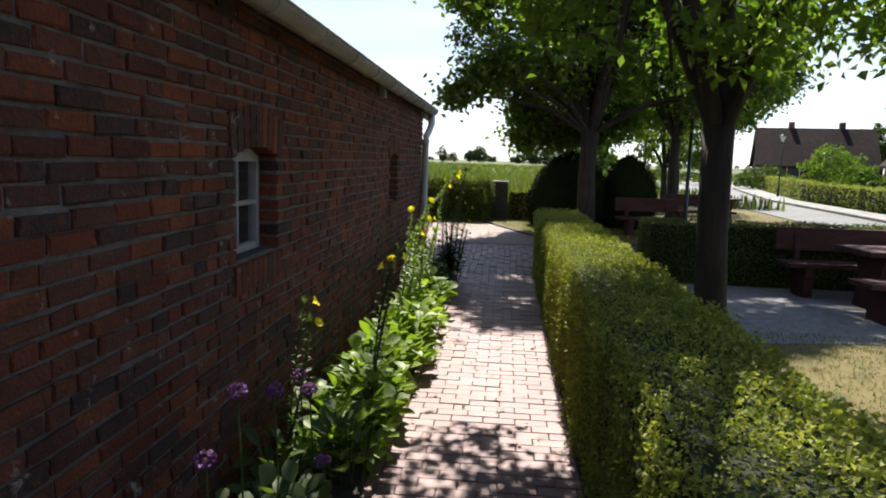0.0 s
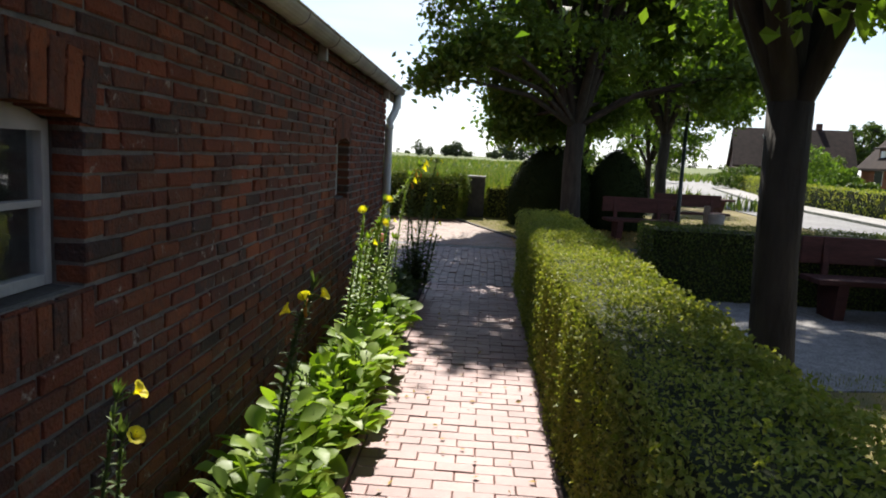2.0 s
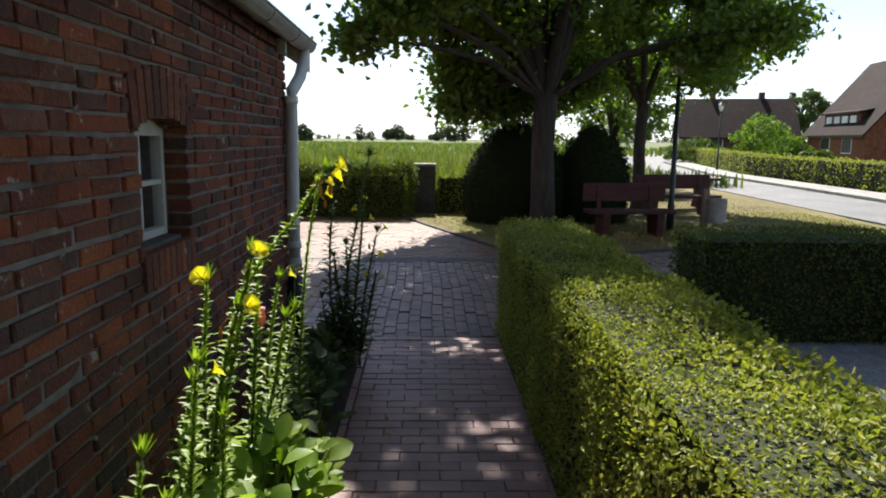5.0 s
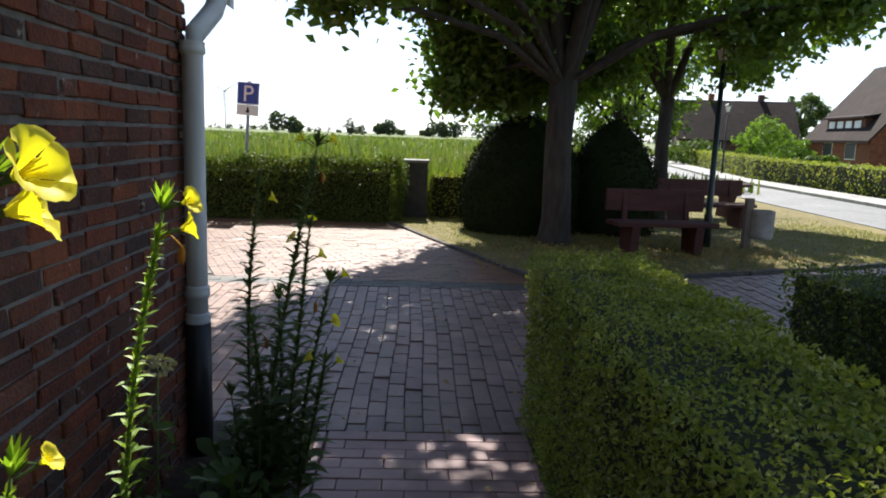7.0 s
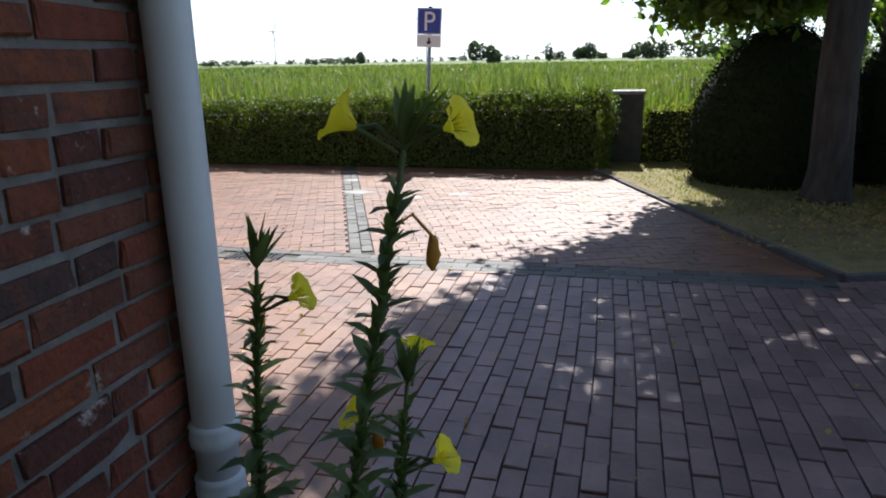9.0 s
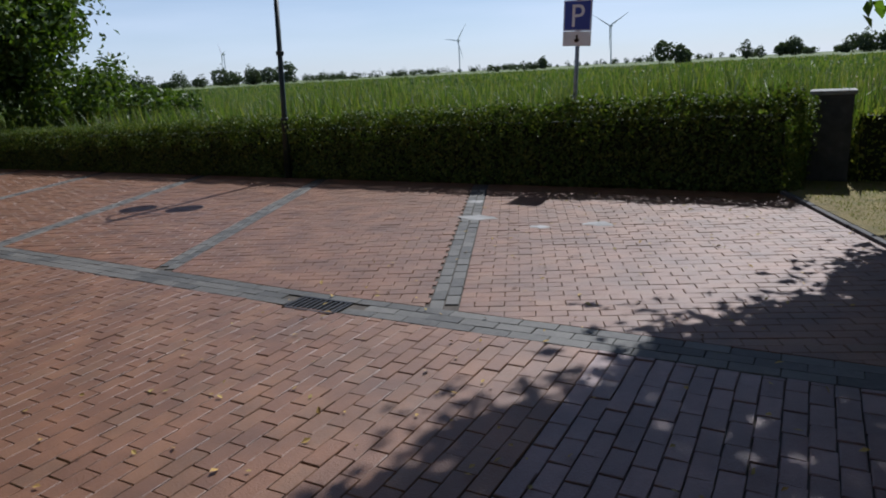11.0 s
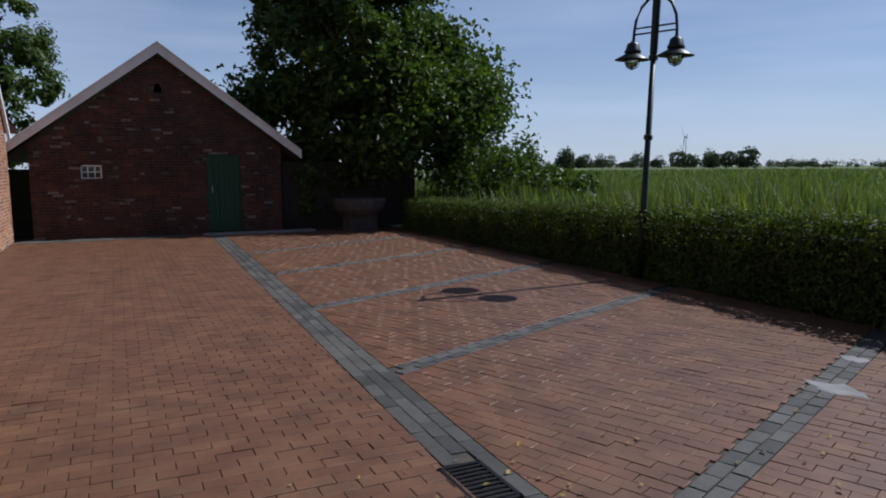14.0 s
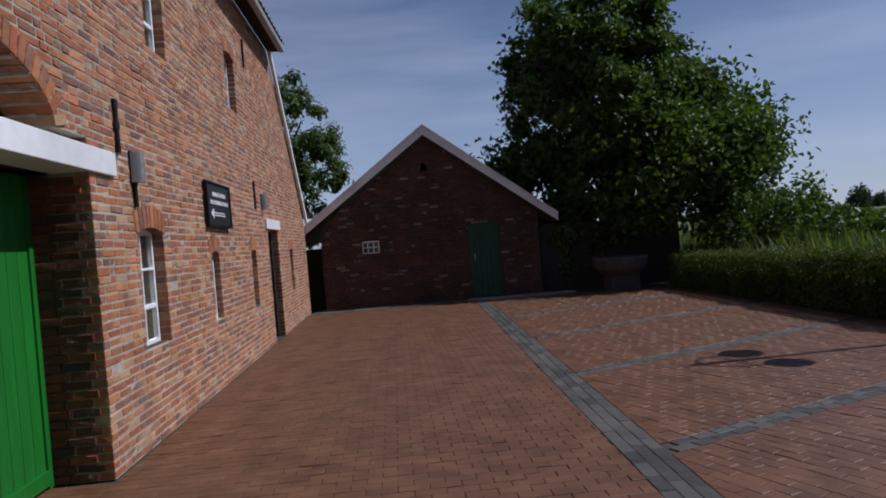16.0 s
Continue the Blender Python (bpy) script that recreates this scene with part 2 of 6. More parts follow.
M["lamp_green"] = material("dark_green_lamp_paint", [(0.012, 0.02, 0.016), (0.02, 0.03, 0.024)], scale=12, rough=0.4, bump=0.08, metal=0.2)
M["red_wood"] = material("red_brown_stained_wood", [(0.05, 0.019, 0.017), (0.085, 0.032, 0.028)], scale=10, rough=0.75, spec=0.25, bump=0.3, stretch=(1, 8, 8), stain=0.3)
# Fence boards, darkened for the deep shade under the maple.
M["dark_wood"] = material("shade_darkened_boards", [(0.025, 0.02, 0.016), (0.05, 0.042, 0.034)], scale=10, rough=0.9, bump=0.5, stretch=(8, 8, 1))
M["maple_leaf"] = material("dark_maple_leaf", [(0.032, 0.062, 0.012), (0.065, 0.11, 0.018), (0.13, 0.17, 0.03)], scale=1.5, rough=0.5, bump=0, pieces=0.65, translucent=0.35)
M["grey_wood"] = material("weathered_wood", [(0.13, 0.10, 0.08), (0.22, 0.18, 0.14)], scale=10, rough=0.85, bump=0.5, stretch=(8, 8, 1))
M["tile_roof"] = material("dark_red_roof_tile", [(0.06, 0.028, 0.022), (0.12, 0.05, 0.036), (0.085, 0.036, 0.028)], scale=6, rough=0.75, bump=0.4, pieces=0.6, stain=0.35)
M["far_roof"] = material("dark_brown_roof_tile", [(0.02, 0.014, 0.012), (0.036, 0.024, 0.02)], scale=2, rough=0.9, bump=0.4, bump_scale=14, spec=0.15, stain=0.3)
M["asphalt"] = material("pale_asphalt", [(0.10, 0.10, 0.10), (0.16, 0.16, 0.155)], scale=6, rough=0.75, bump=0.4, bump_scale=150, spec=0.5)
M["slate_stone"] = material("dark_grey_stone", [(0.05, 0.047, 0.045), (0.09, 0.085, 0.08)], scale=9, rough=0.85, bump=0.4)
M["concrete"] = material("grey_concrete", [(0.22, 0.215, 0.2), (0.34, 0.33, 0.31)], scale=8, rough=0.85, bump=0.4, stain=0.35)
M["gravel"] = material("grey_gravel", [(0.12, 0.115, 0.11), (0.34, 0.33, 0.32)], scale=60, rough=0.95, bump=1.0, bump_scale=90)
M["glass"] = glass_material()
# Near-black that stands in for unlit rooms, recesses and shaded soffits.
M["unlit_black"] = material("unlit_recess_black", [(0.012, 0.011, 0.01), (0.02, 0.018, 0.016)], scale=3, rough=0.95, bump=0.2)
M["sign_blue"] = material("blue_sign_sheet", [(0.012, 0.05, 0.30), (0.016, 0.06, 0.34)], scale=4, rough=0.35, bump=0.02, stain=0.08)
M["sign_white"] = material("white_sign_sheet", [(0.72, 0.73, 0.74), (0.8, 0.8, 0.8)], scale=4, rough=0.35, bump=0.02, stain=0.08)
M["steel"] = material("galvanised_steel", [(0.28, 0.28, 0.28), (0.4, 0.4, 0.4)], scale=15, rough=0.45, bump=0.1, metal=0.7)
M["slate"] = material("black_board", [(0.018, 0.02, 0.02), (0.03, 0.032, 0.03)], scale=8, rough=0.4, bump=0.05)
M["haze_white"] = material("white_steel_tower", [(0.6, 0.62, 0.65), (0.68, 0.7, 0.72)], scale=0.05, rough=0.6, bump=0)


# ---- mesh helpers ----
def part(name, bm, mat, parent=None, label="", smooth=False):
    """Links a bmesh as one mesh object, under a thing or a part if one is given."""
    me = bpy.data.meshes.new(name)
    bm.to_mesh(me)
    bm.free()
    me.materials.append(mat)
    if smooth:
        me.polygons.foreach_set("use_smooth", [True] * len(me.polygons))
    ob = new(name, me)
    if parent is not None:
        ob.parent = parent
    return tagged(ob, label) if label else ob


def raw(name, verts, faces, mat, parent=None, label="", smooth=False):
    """Links vertex and face arrays as one mesh object (all faces of one corner count)."""
    me = bpy.data.meshes.new(name)
    verts, faces = np.asarray(verts, dtype=np.float32), np.asarray(faces, dtype=np.int32)
    k = faces.shape[1]
    me.vertices.add(len(verts))
    me.vertices.foreach_set("co", verts.ravel())
    me.loops.add(faces.size)
    me.loops.foreach_set("vertex_index", faces.ravel())
    me.polygons.add(len(faces))
    me.polygons.foreach_set("loop_start", np.arange(0, faces.size, k, dtype=np.int32))
    me.polygons.foreach_set("use_smooth", np.full(len(faces), smooth))
    me.update(calc_edges=True)
    me.materials.append(mat)
    ob = new(name, me)
    if parent is not None:
        ob.parent = parent
    return tagged(ob, label) if label else ob


def thing(name, label, category, loc=(0, 0, 0), rz=0.0, group="", kind=""):
    ob = new(name)
    ob.matrix_world = pose(*loc, 0, 0, rz)
    return tagged(ob, label, category, group, kind)


def box(bm, x0, x1, y0, y1, z0, z1, bevel=0.0):
    r = bmesh.ops.create_cube(bm, size=1)
    vs = r["verts"]
    for v in vs:
        v.co = Vector(((x0 + x1) / 2 + v.co.x * (x1 - x0), (y0 + y1) / 2 + v.co.y * (y1 - y0), (z0 + z1) / 2 + v.co.z * (z1 - z0)))
    if bevel:
        es = list({e for v in vs for e in v.link_edges})
        bmesh.ops.bevel(bm, geom=es, offset=bevel, segments=2, affect="EDGES", profile=0.6)
    return bm


def boxed(x0, x1, y0, y1, z0, z1, bevel=0.0):
    return box(bmesh.new(), x0, x1, y0, y1, z0, z1, bevel)


def tube(bm, points, radii, sides=10, cap=True):
    """A tube along points with a radius at each."""
    rings = []
    pts = [Vector(p) for p in points]
    ref = Vector((0.31, 0.17, 0.94))
    for i, p in enumerate(pts):
        d = (pts[min(i + 1, len(pts) - 1)] - pts[max(i - 1, 0)]).normalized()
        a = d.cross(ref if abs(d.dot(ref)) < 0.95 else Vector((1, 0, 0))).normalized()
        b = d.cross(a)
        r = radii[i] if hasattr(radii, "__len__") else radii
        rings.append([bm.verts.new(p + (a * math.cos(q) + b * math.sin(q)) * r) for q in (2 * math.pi * k / sides for k in range(sides))])
    for r0, r1 in zip(rings, rings[1:]):
        for k in range(sides):
            bm.faces.new((r0[k], r0[(k + 1) % sides], r1[(k + 1) % sides], r1[k]))
    if cap:
        bm.faces.new(rings[0][::-1])
        bm.faces.new(rings[-1])
    return bm


def lathe(bm, profile, at=(0, 0, 0), sides=20):
    """Turns (radius, height) pairs round the z axis."""
    rings = []
    for r, z in profile:
        rings.append([bm.verts.new((at[0] + r * math.cos(q), at[1] + r * math.sin(q), at[2] + z)) for q in (2 * math.pi * k / sides for k in range(sides))])
    for r0, r1 in zip(rings, rings[1:]):
        for k in range(sides):
            bm.faces.new((r0[k], r0[(k + 1) % sides], r1[(k + 1) % sides], r1[k]))
    return bm


def prism(bm, outline, y0, y1, axis="y"):
    """Pushes a flat outline of (u, z) pairs along an axis."""
    def at(u, z, w):
        return (u, w, z) if axis == "y" else ((w, u, z) if axis == "x" else (u, z, w))
    a = [bm.verts.new(at(u, z, y0)) for u, z in outline]
    b = [bm.verts.new(at(u, z, y1)) for u, z in outline]
    bm.faces.new(a)
    bm.faces.new(b[::-1])
    for i in range(len(a)):
        j = (i + 1) % len(a)
        bm.faces.new((a[i], b[i], b[j], a[j]))
    bmesh.ops.recalc_face_normals(bm, faces=bm.faces[:])
    return bm


# blocks: a chamfered brick, paver or stone, seen from its front
BLOCK_F = np.array([(0, 1, 5, 4), (1, 2, 6, 5), (2, 3, 7, 6), (3, 0, 4, 7), (4, 5, 9, 8), (5, 6, 10, 9), (6, 7, 11, 10), (7, 4, 8, 11), (8, 9, 10, 11)])


def block_verts(w, h, d, c):
    """Corners of a block whose front lies at n = 0, in (u, v, n)."""
    out = []
    for n, s in ((-d, 0.0), (-c, 0.0), (0.0, c)):
        for su, sv in ((-1, -1), (1, -1), (1, 1), (-1, 1)):
            out.append((su * (w / 2 - s), sv * (h / 2 - s), n))
    return np.array(out)


def lay(name, items, frame_uvn, mat, parent, depth, chamfer, near=None, jitter=0.003, limit=300, gap=0.009):
    """Lays blocks (u, v, w, h, turn) on a plane: those in the near stretch as objects, the rest joined."""
    o, U, V, N = [np.array(a, float) for a in frame_uvn]
    rng = np.random.default_rng(len(items))
    meshes, joined, count = {}, [], 0
    rot = Matrix(((U[0], V[0], N[0]), (U[1], V[1], N[1]), (U[2], V[2], N[2]))).to_4x4()
    for (u, v, w, h, turn) in items:
        j = rng.normal(0, jitter)
        tilt = rng.normal(0, 0.006)
        p = o + U * u + V * v + N * j
        if near and count < limit and near(u, v):
            key = (round(w, 2), round(h, 2), int(rng.integers(0, 4)))
            if key not in meshes:
                me = bpy.data.meshes.new(name)
                b = block_verts(w - gap, h - gap, depth, chamfer)
                b[4:8, :2] += rng.normal(0, gap * 0.16, (4, 2))
                b[8:, :2] += rng.normal(0, gap * 0.2, (4, 2))
                b[8:, 2] += rng.normal(0, gap * 0.16, 4)
                me.from_pydata(b.tolist(), [], BLOCK_F.tolist())
                me.materials.append(mat)
                meshes[key] = me
            ob = new(name, meshes[key])
            ob.parent = parent
            ob.matrix_world = Matrix.Translation(p) @ rot @ Matrix.Rotation(turn + tilt, 4, "Z")
            count += 1
        else:
            b = block_verts(w - gap, h - gap, depth, chamfer)
            b[4:8, :2] += rng.normal(0, gap * 0.16, (4, 2))
            b[8:, :2] += rng.normal(0, gap * 0.2, (4, 2))
            b[8:, 2] += rng.normal(0, gap * 0.16, 4)
            c, s = math.cos(turn + tilt), math.sin(turn + tilt)
            uu, vv = b[:, 0] * c - b[:, 1] * s, b[:, 0] * s + b[:, 1] * c
            joined.append(p + uu[:, None] * U + vv[:, None] * V + b[:, 2][:, None] * N)
    if joined:
        vs = np.concatenate(joined)
        fs = (BLOCK_F[None] + 12 * np.arange(len(joined))[:, None, None]).reshape(-1, 4)
        rest = raw(name + "s", vs, fs, mat, parent)
        rest["kind"] = "stuff"


def leaf_mesh(name, pts, nrm, size, mat, parent=None, aspect=0.6, seed=1, spread=0.9, droop=0.0, kind="", fold=0.18):
    """Many small folded leaves at points, turned round their normals by chance."""
    rng = np.random.default_rng(seed)
    n = len(pts)
    size = np.broadcast_to(size, (n,)).astype(float) * rng.uniform(0.6, 1.3, n)
    nn = nrm + rng.normal(0, spread, (n, 3))
    nn /= np.linalg.norm(nn, axis=1, keepdims=True) + 1e-9
    d = rng.normal(0, 1, (n, 3))
    d[:, 2] -= droop
    d -= nn * (d * nn).sum(1, keepdims=True)
    d /= np.linalg.norm(d, axis=1, keepdims=True) + 1e-9
    s = np.cross(nn, d)
    L = size[:, None]
    base, tip = pts - d * L * 0.5, pts + d * L * 0.5
    left, right = pts + s * L * aspect * 0.5 + nn * L * fold, pts - s * L * aspect * 0.5 + nn * L * fold
    v = np.stack([base, right, tip, left], 1).reshape(-1, 3)
    f = (np.array([(0, 1, 2), (0, 2, 3)])[None] + 4 * np.arange(n)[:, None, None]).reshape(-1, 3)
    ob = raw(name, v, f, mat, parent)
    if kind:
        ob["kind"] = kind
    return ob


# ---- ground ----
def sheet(name, outline, z, mat, label, category):
    bm = bmesh.new()
    bm.faces.new([bm.verts.new((x, y, z)) for x, y in outline])
    ob = part(name, bm, mat)
    return tagged(ob, label, category, kind="structure")


def slab(name, outline, z0, z1, mat, label, category):
    ob = part(name, prism(bmesh.new(), outline, z0, z1, "z"), mat)
    return tagged(ob, label, category, kind="structure")


sheet("ground", [(-3000, -3000), (3000, -3000), (3000, 3000), (-3000, 3000)], -0.06, M["field"], "wide flat green meadow reaching the horizon", "ground")
WALL_X, GABLE_Y, HEDGE_L, HEDGE_R = -1.0, 10.64, 0.7, 1.33
EDGE = [(-0.36, 19.45), (0.60, 16.95), (1.55, 14.62)]      # the kerb by the lawn
slab("floor_path", [(-0.42, -6), (0.72, -6), (0.72, 10.7), (-0.42, 10.7)], -0.06, -0.012, M["bed"], "narrow garden path of pinkish clinker pavers", "path")
path_floor = bpy.data.objects["floor_path"]
slab("pavement_yard", [(-19, 10.5), (-5.66, 10.5), (-5.66, 9.8), (-2.3, 9.8), (-2.3, 10.5), (-1.02, 10.5), (-1.02, 10.7), (9.5, 10.7), (9.5, 17.3), (1.58, 14.5), (1.5, 14.42), (-19, 14.42)], -0.06, -0.012, M["bed"], "courtyard of red clinker pavers before the brick house", "pavement")
yard_floor = bpy.data.objects["pavement_yard"]
slab("pavement_bays", [(-19, 14.42), (1.55, 14.42), (1.55, 14.62), (0.6, 16.95), (-0.36, 19.45), (-19, 19.5)], -0.06, -0.012, M["bed"],
     "parking bays of red clinker pavers marked by grey rows", "pavement")
bay_floor = bpy.data.objects["pavement_bays"]
slab("ground_lawn", [(1.62, 14.62), (5.2, 15.9), (9.0, 17.4), (9.6, 21), (10.5, 36), (9, 60), (-0.2, 60), (-0.3, 19.45), (0.66, 16.95)], -0.06, 0.02, M["lawn"],
     "dry yellow-green lawn under the trees", "lawn")
slab("ground_garden", [(1.2, -6), (14, -6), (14, 10.9), (6.3, 10.9), (6.3, 7.75), (2.3, 7.0), (2.3, 10.7), (1.2, 10.7)], -0.06, 0.015, M["lawn"],
     "sunny dry lawn behind the clipped hedge", "lawn")
slab("ground_gravel", [(2.3, 7.05), (6.3, 7.75), (9, 8.2), (9, 10.68), (2.3, 10.68)], -0.06, 0.012, M["gravel"], "grey gravel patch under the picnic table", "gravel")
slab("ground_bed", [(-1.02, -6), (-0.42, -6), (-0.42, 10.7), (-1.02, 10.7)], -0.06, 0.03, M["soil"], "dark soil of the flower border along the wall", "flower bed")


# ---- brick walls ----
COURSE, LONG, HALF = 0.069, 0.225, 0.112


def spans(v, outline, holes):
    """The stretches of a course at height v that are wall."""
    a, b = outline(v)
    todo = [(a, b)]
    for hole in holes:
        cut = hole(v)
        if not cut:
            continue
        nxt = []
        for s, e in todo:
            if cut[1] <= s or cut[0] >= e:
                nxt.append((s, e))
            else:
                if cut[0] - s > 0.02:
                    nxt.append((s, cut[0]))
                if e - cut[1] > 0.02:
                    nxt.append((cut[1], e))
        todo = nxt
    return [t for t in todo if t[1] - t[0] > 0.02]


def rect_hole(u0, u1, v0, v1):
    return lambda v: (u0, u1) if v0 <= v <= v1 else None


def arch_hole(u0, u1, v0, v1, rise):
    """A hole with a segmental head: sides to v1, then a bow of that rise."""
    c, hw = (u0 + u1) / 2, (u1 - u0) / 2
    def cut(v):
        if v0 <= v <= v1:
            return (u0, u1)
        if v1 < v < v1 + rise:
            k = hw * math.sqrt(max(0, 1 - ((v - v1) / rise) ** 2))
            return (c - k, c + k)
        return None
    return cut


def brick_wall(name, label, frame_uvn, top, outline, holes, mat, thick=0.3, near=None, seed=3, inset=0.012, mortar="mortar", recess=0.011, uneven=0.0032):
    """Mortar core course by course, and a brick face of headers and stretchers before it."""
    o, U, V, N = [np.array(a, float) for a in frame_uvn]
    rng = np.random.default_rng(seed)
    items, vs, k = [], [], 0
    rows = int(top / COURSE)
    runs = {}
    for r in range(rows):
        v = (r + 0.5) * COURSE
        for s, e in spans(v, outline, holes):
            runs.setdefault((round(s, 4), round(e, 4)), []).append(r)
            u = s
            first = True
            while u < e - 0.03:
                w = LONG if rng.random() > 0.36 else HALF
                if first and r % 2:
                    w = HALF
                first = False
                w = round(w * rng.uniform(0.97, 1.03), 3) if r % 3 else w
                if e - (u + w) < 0.05:
                    w = e - u
                items.append((u + w / 2, v + rng.normal(0, 0.0015), w, COURSE * rng.uniform(0.96, 1.02), 0.0))
                u += w
    for (s, e), rr in runs.items():
        start = prev = None
        for r in rr + [10 ** 6]:
            if prev is None:
                start = r
            elif r != prev + 1:
                v0, v1 = start * COURSE, (prev + 1) * COURSE
                for n in (-recess, -thick):
                    for uu, vv in ((s + inset, v0), (e - inset, v0), (e - inset, v1), (s + inset, v1)):
                        vs.append(o + U * uu + V * vv + N * n)
                start = r
            prev = r
    cube = np.array([(0, 1, 2, 3), (7, 6, 5, 4), (0, 4, 5, 1), (1, 5, 6, 2), (2, 6, 7, 3), (3, 7, 4, 0)])
    f = (cube[None] + 8 * np.arange(len(vs) // 8)[:, None, None]).reshape(-1, 4)
    wall = raw(name, vs, f, M[mortar])
    tagged(wall, label, "wall", kind="structure")
    lay("brick", items, frame_uvn, mat, wall, 0.105, 0.005, near, uneven, gap=0.014)
    return wall


def window(name, label, w, h, m, cols, rows, depth=0.06, arch=0.0, paint=None):
    """A small-paned window in the plane x (width), z (height), facing -y before m is applied."""
    fr = tagged(new(name), label, "window", kind="structure")
    t = 0.036
    bm = bmesh.new()
    box(bm, -w / 2, -w / 2 + t, 0, depth, 0, h, 0.004)
    box(bm, w / 2 - t, w / 2, 0, depth, 0, h, 0.004)
    box(bm, -w / 2 + t, w / 2 - t, 0, depth, 0, t, 0.004)
    if arch:
        pts = [(-w / 2 + t + (w - 2 * t) * i / 8, h + arch * math.sin(math.pi * i / 8)) for i in range(9)]
        prism(bm, [(-w / 2 + t, h - t)] + [(w / 2 - t, h - t)] + pts[::-1], 0, depth)
    else:
        box(bm, -w / 2 + t, w / 2 - t, 0, depth, h - t, h, 0.004)
    part("window_frame", bm, paint or M["white_paint"], fr)
    b = 0.022
    for i in range(1, cols):
        x = -w / 2 + w * i / cols
        part("glazing_bar", boxed(x - b / 2, x + b / 2, 0.008, depth - 0.01, t, h - t, 0.003), paint or M["white_paint"], fr)
    for i in range(1, rows):
        z = h * i / rows
        k = 0.04 if (rows >= 3 and i == 1) else b
        part("glazing_bar", boxed(-w / 2 + t, w / 2 - t, 0.004, depth - 0.008, z - k / 2, z + k / 2, 0.003), paint or M["white_paint"], fr)
    for i in range(cols):
        for j in range(rows):
            x0, x1 = -w / 2 + w * i / cols + 0.01, -w / 2 + w * (i + 1) / cols - 0.01
            pane = part("pane", boxed(x0, x1, depth * 0.5, depth * 0.5 + 0.004, h * j / rows + 0.01, h * (j + 1) / rows - 0.01), M["glass"], fr)
            pane.visible_shadow = False
    # a near-black sheet takes the place of the unlit room
    part("unlit_room_backing", boxed(-w / 2 - 0.05, w / 2 + 0.05, 0.42, 0.44, -0.05, h + arch + 0.05), M["unlit_black"], fr, "near-black sheet standing in for the unlit room")
    part("window_sill", boxed(-w / 2, w / 2, -0.06, 0.02, -0.045, -0.003, 0.006), M["slate_stone"], fr)
    fr.matrix_world = m
    return fr


# long side wall with its two small windows
W1, W2 = (3.42, 4.0, 1.16, 1.67), (7.64, 8.16, 1.2, 1.68)
side_uvn = ((WALL_X, 0, 0), (0, 1, 0), (0, 0, 1), (1, 0, 0))
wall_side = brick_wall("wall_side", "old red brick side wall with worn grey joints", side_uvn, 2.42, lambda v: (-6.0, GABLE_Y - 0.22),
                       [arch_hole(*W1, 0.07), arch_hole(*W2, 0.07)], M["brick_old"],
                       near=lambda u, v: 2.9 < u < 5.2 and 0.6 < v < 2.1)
for i, (a, b, c, d) in enumerate((W1, W2)):
    window("window_%d" % (i + 1), "small white four-pane window set deep in the brick wall", b - a - 0.02, d - c - 0.01,
           pose(WALL_X - 0.1, (a + b) / 2, c + 0.02, 0, 0, 90), 2, 2, 0.05, 0.055, M["shade_grey_paint"])

# gable wall
GATE = (-5.64, -2.35)
EAVE, KINK = 2.2, 5.62
gable_uvn = ((WALL_X, GABLE_Y, 0), (-1, 0, 0), (0, 0, 1), (0, 1, 0))


def gable_outline(v):
    k = max(0.0, (v - EAVE) * 1.09)
    return (0.12 + k * 1.3, 16.85 - k)


def along(x):
    return WALL_X - x


GW = [(-6.52, -7.16, 0.82, 1.86), (-8.85, -9.22, 0.8, 1.62), (-11.2, -11.55, 0.78, 1.62), (-15.1, -15.5, 0.74, 1.6), (-7.15, -7.72, 3.68, 4.55), (-10.42, -11.0, 3.75, 4.52)]
HOUSE_DOOR = (-12.75, -13.75, 0.0, 2.0)
holes = [arch_hole(along(a), along(b), c, d, 0.08) for a, b, c, d in GW]
holes += [rect_hole(along(GATE[1]), along(GATE[0]), 0, 2.52), arch_hole(along(-2.85), along(-5.16), 2.545, 2.56, 0.46),
          rect_hole(along(HOUSE_DOOR[0]), along(HOUSE_DOOR[1]), 0, 2.02)]
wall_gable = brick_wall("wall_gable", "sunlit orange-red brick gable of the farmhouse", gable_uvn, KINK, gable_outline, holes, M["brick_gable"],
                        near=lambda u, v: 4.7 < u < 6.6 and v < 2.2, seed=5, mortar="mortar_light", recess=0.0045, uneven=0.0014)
for i, (a, b, c, d) in enumerate(GW):
    tall = i == 0
    window("window_%d" % (i + 3), "white small-paned window in the orange brick gable", a - b - 0.02, d - c, pose((a + b) / 2, GABLE_Y - (0.1 if tall or i > 3 else 0.075), c + 0.02, 0, 0, 180),
           2, 3 if i in (0, 4, 5) else 2, 0.05, 0.06)

# gable shed at the end of the yard
SX, S0, S1, SR = -18.0, 11.0, 16.6, 13.78
shed_uvn = ((SX, S0, 0), (0, 1, 0), (0, 0, 1), (1, 0, 0))


def shed_outline(v):
    k = max(0.0, (v - 2.1) * (SR - S0) / 2.15)
    return (k, S1 - S0 - k)


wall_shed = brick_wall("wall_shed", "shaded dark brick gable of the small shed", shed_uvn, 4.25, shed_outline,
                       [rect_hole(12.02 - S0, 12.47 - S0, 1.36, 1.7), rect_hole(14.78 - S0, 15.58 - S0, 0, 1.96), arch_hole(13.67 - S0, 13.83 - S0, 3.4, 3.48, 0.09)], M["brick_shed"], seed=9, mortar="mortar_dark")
window("window_9", "tiny six-pane iron window in the shed gable", 0.44, 0.33, pose(SX - 0.08, 12.245, 1.365, 0, 0, 90), 3, 2, 0.04)

# ---- paving ----
rng = np.random.default_rng(11)
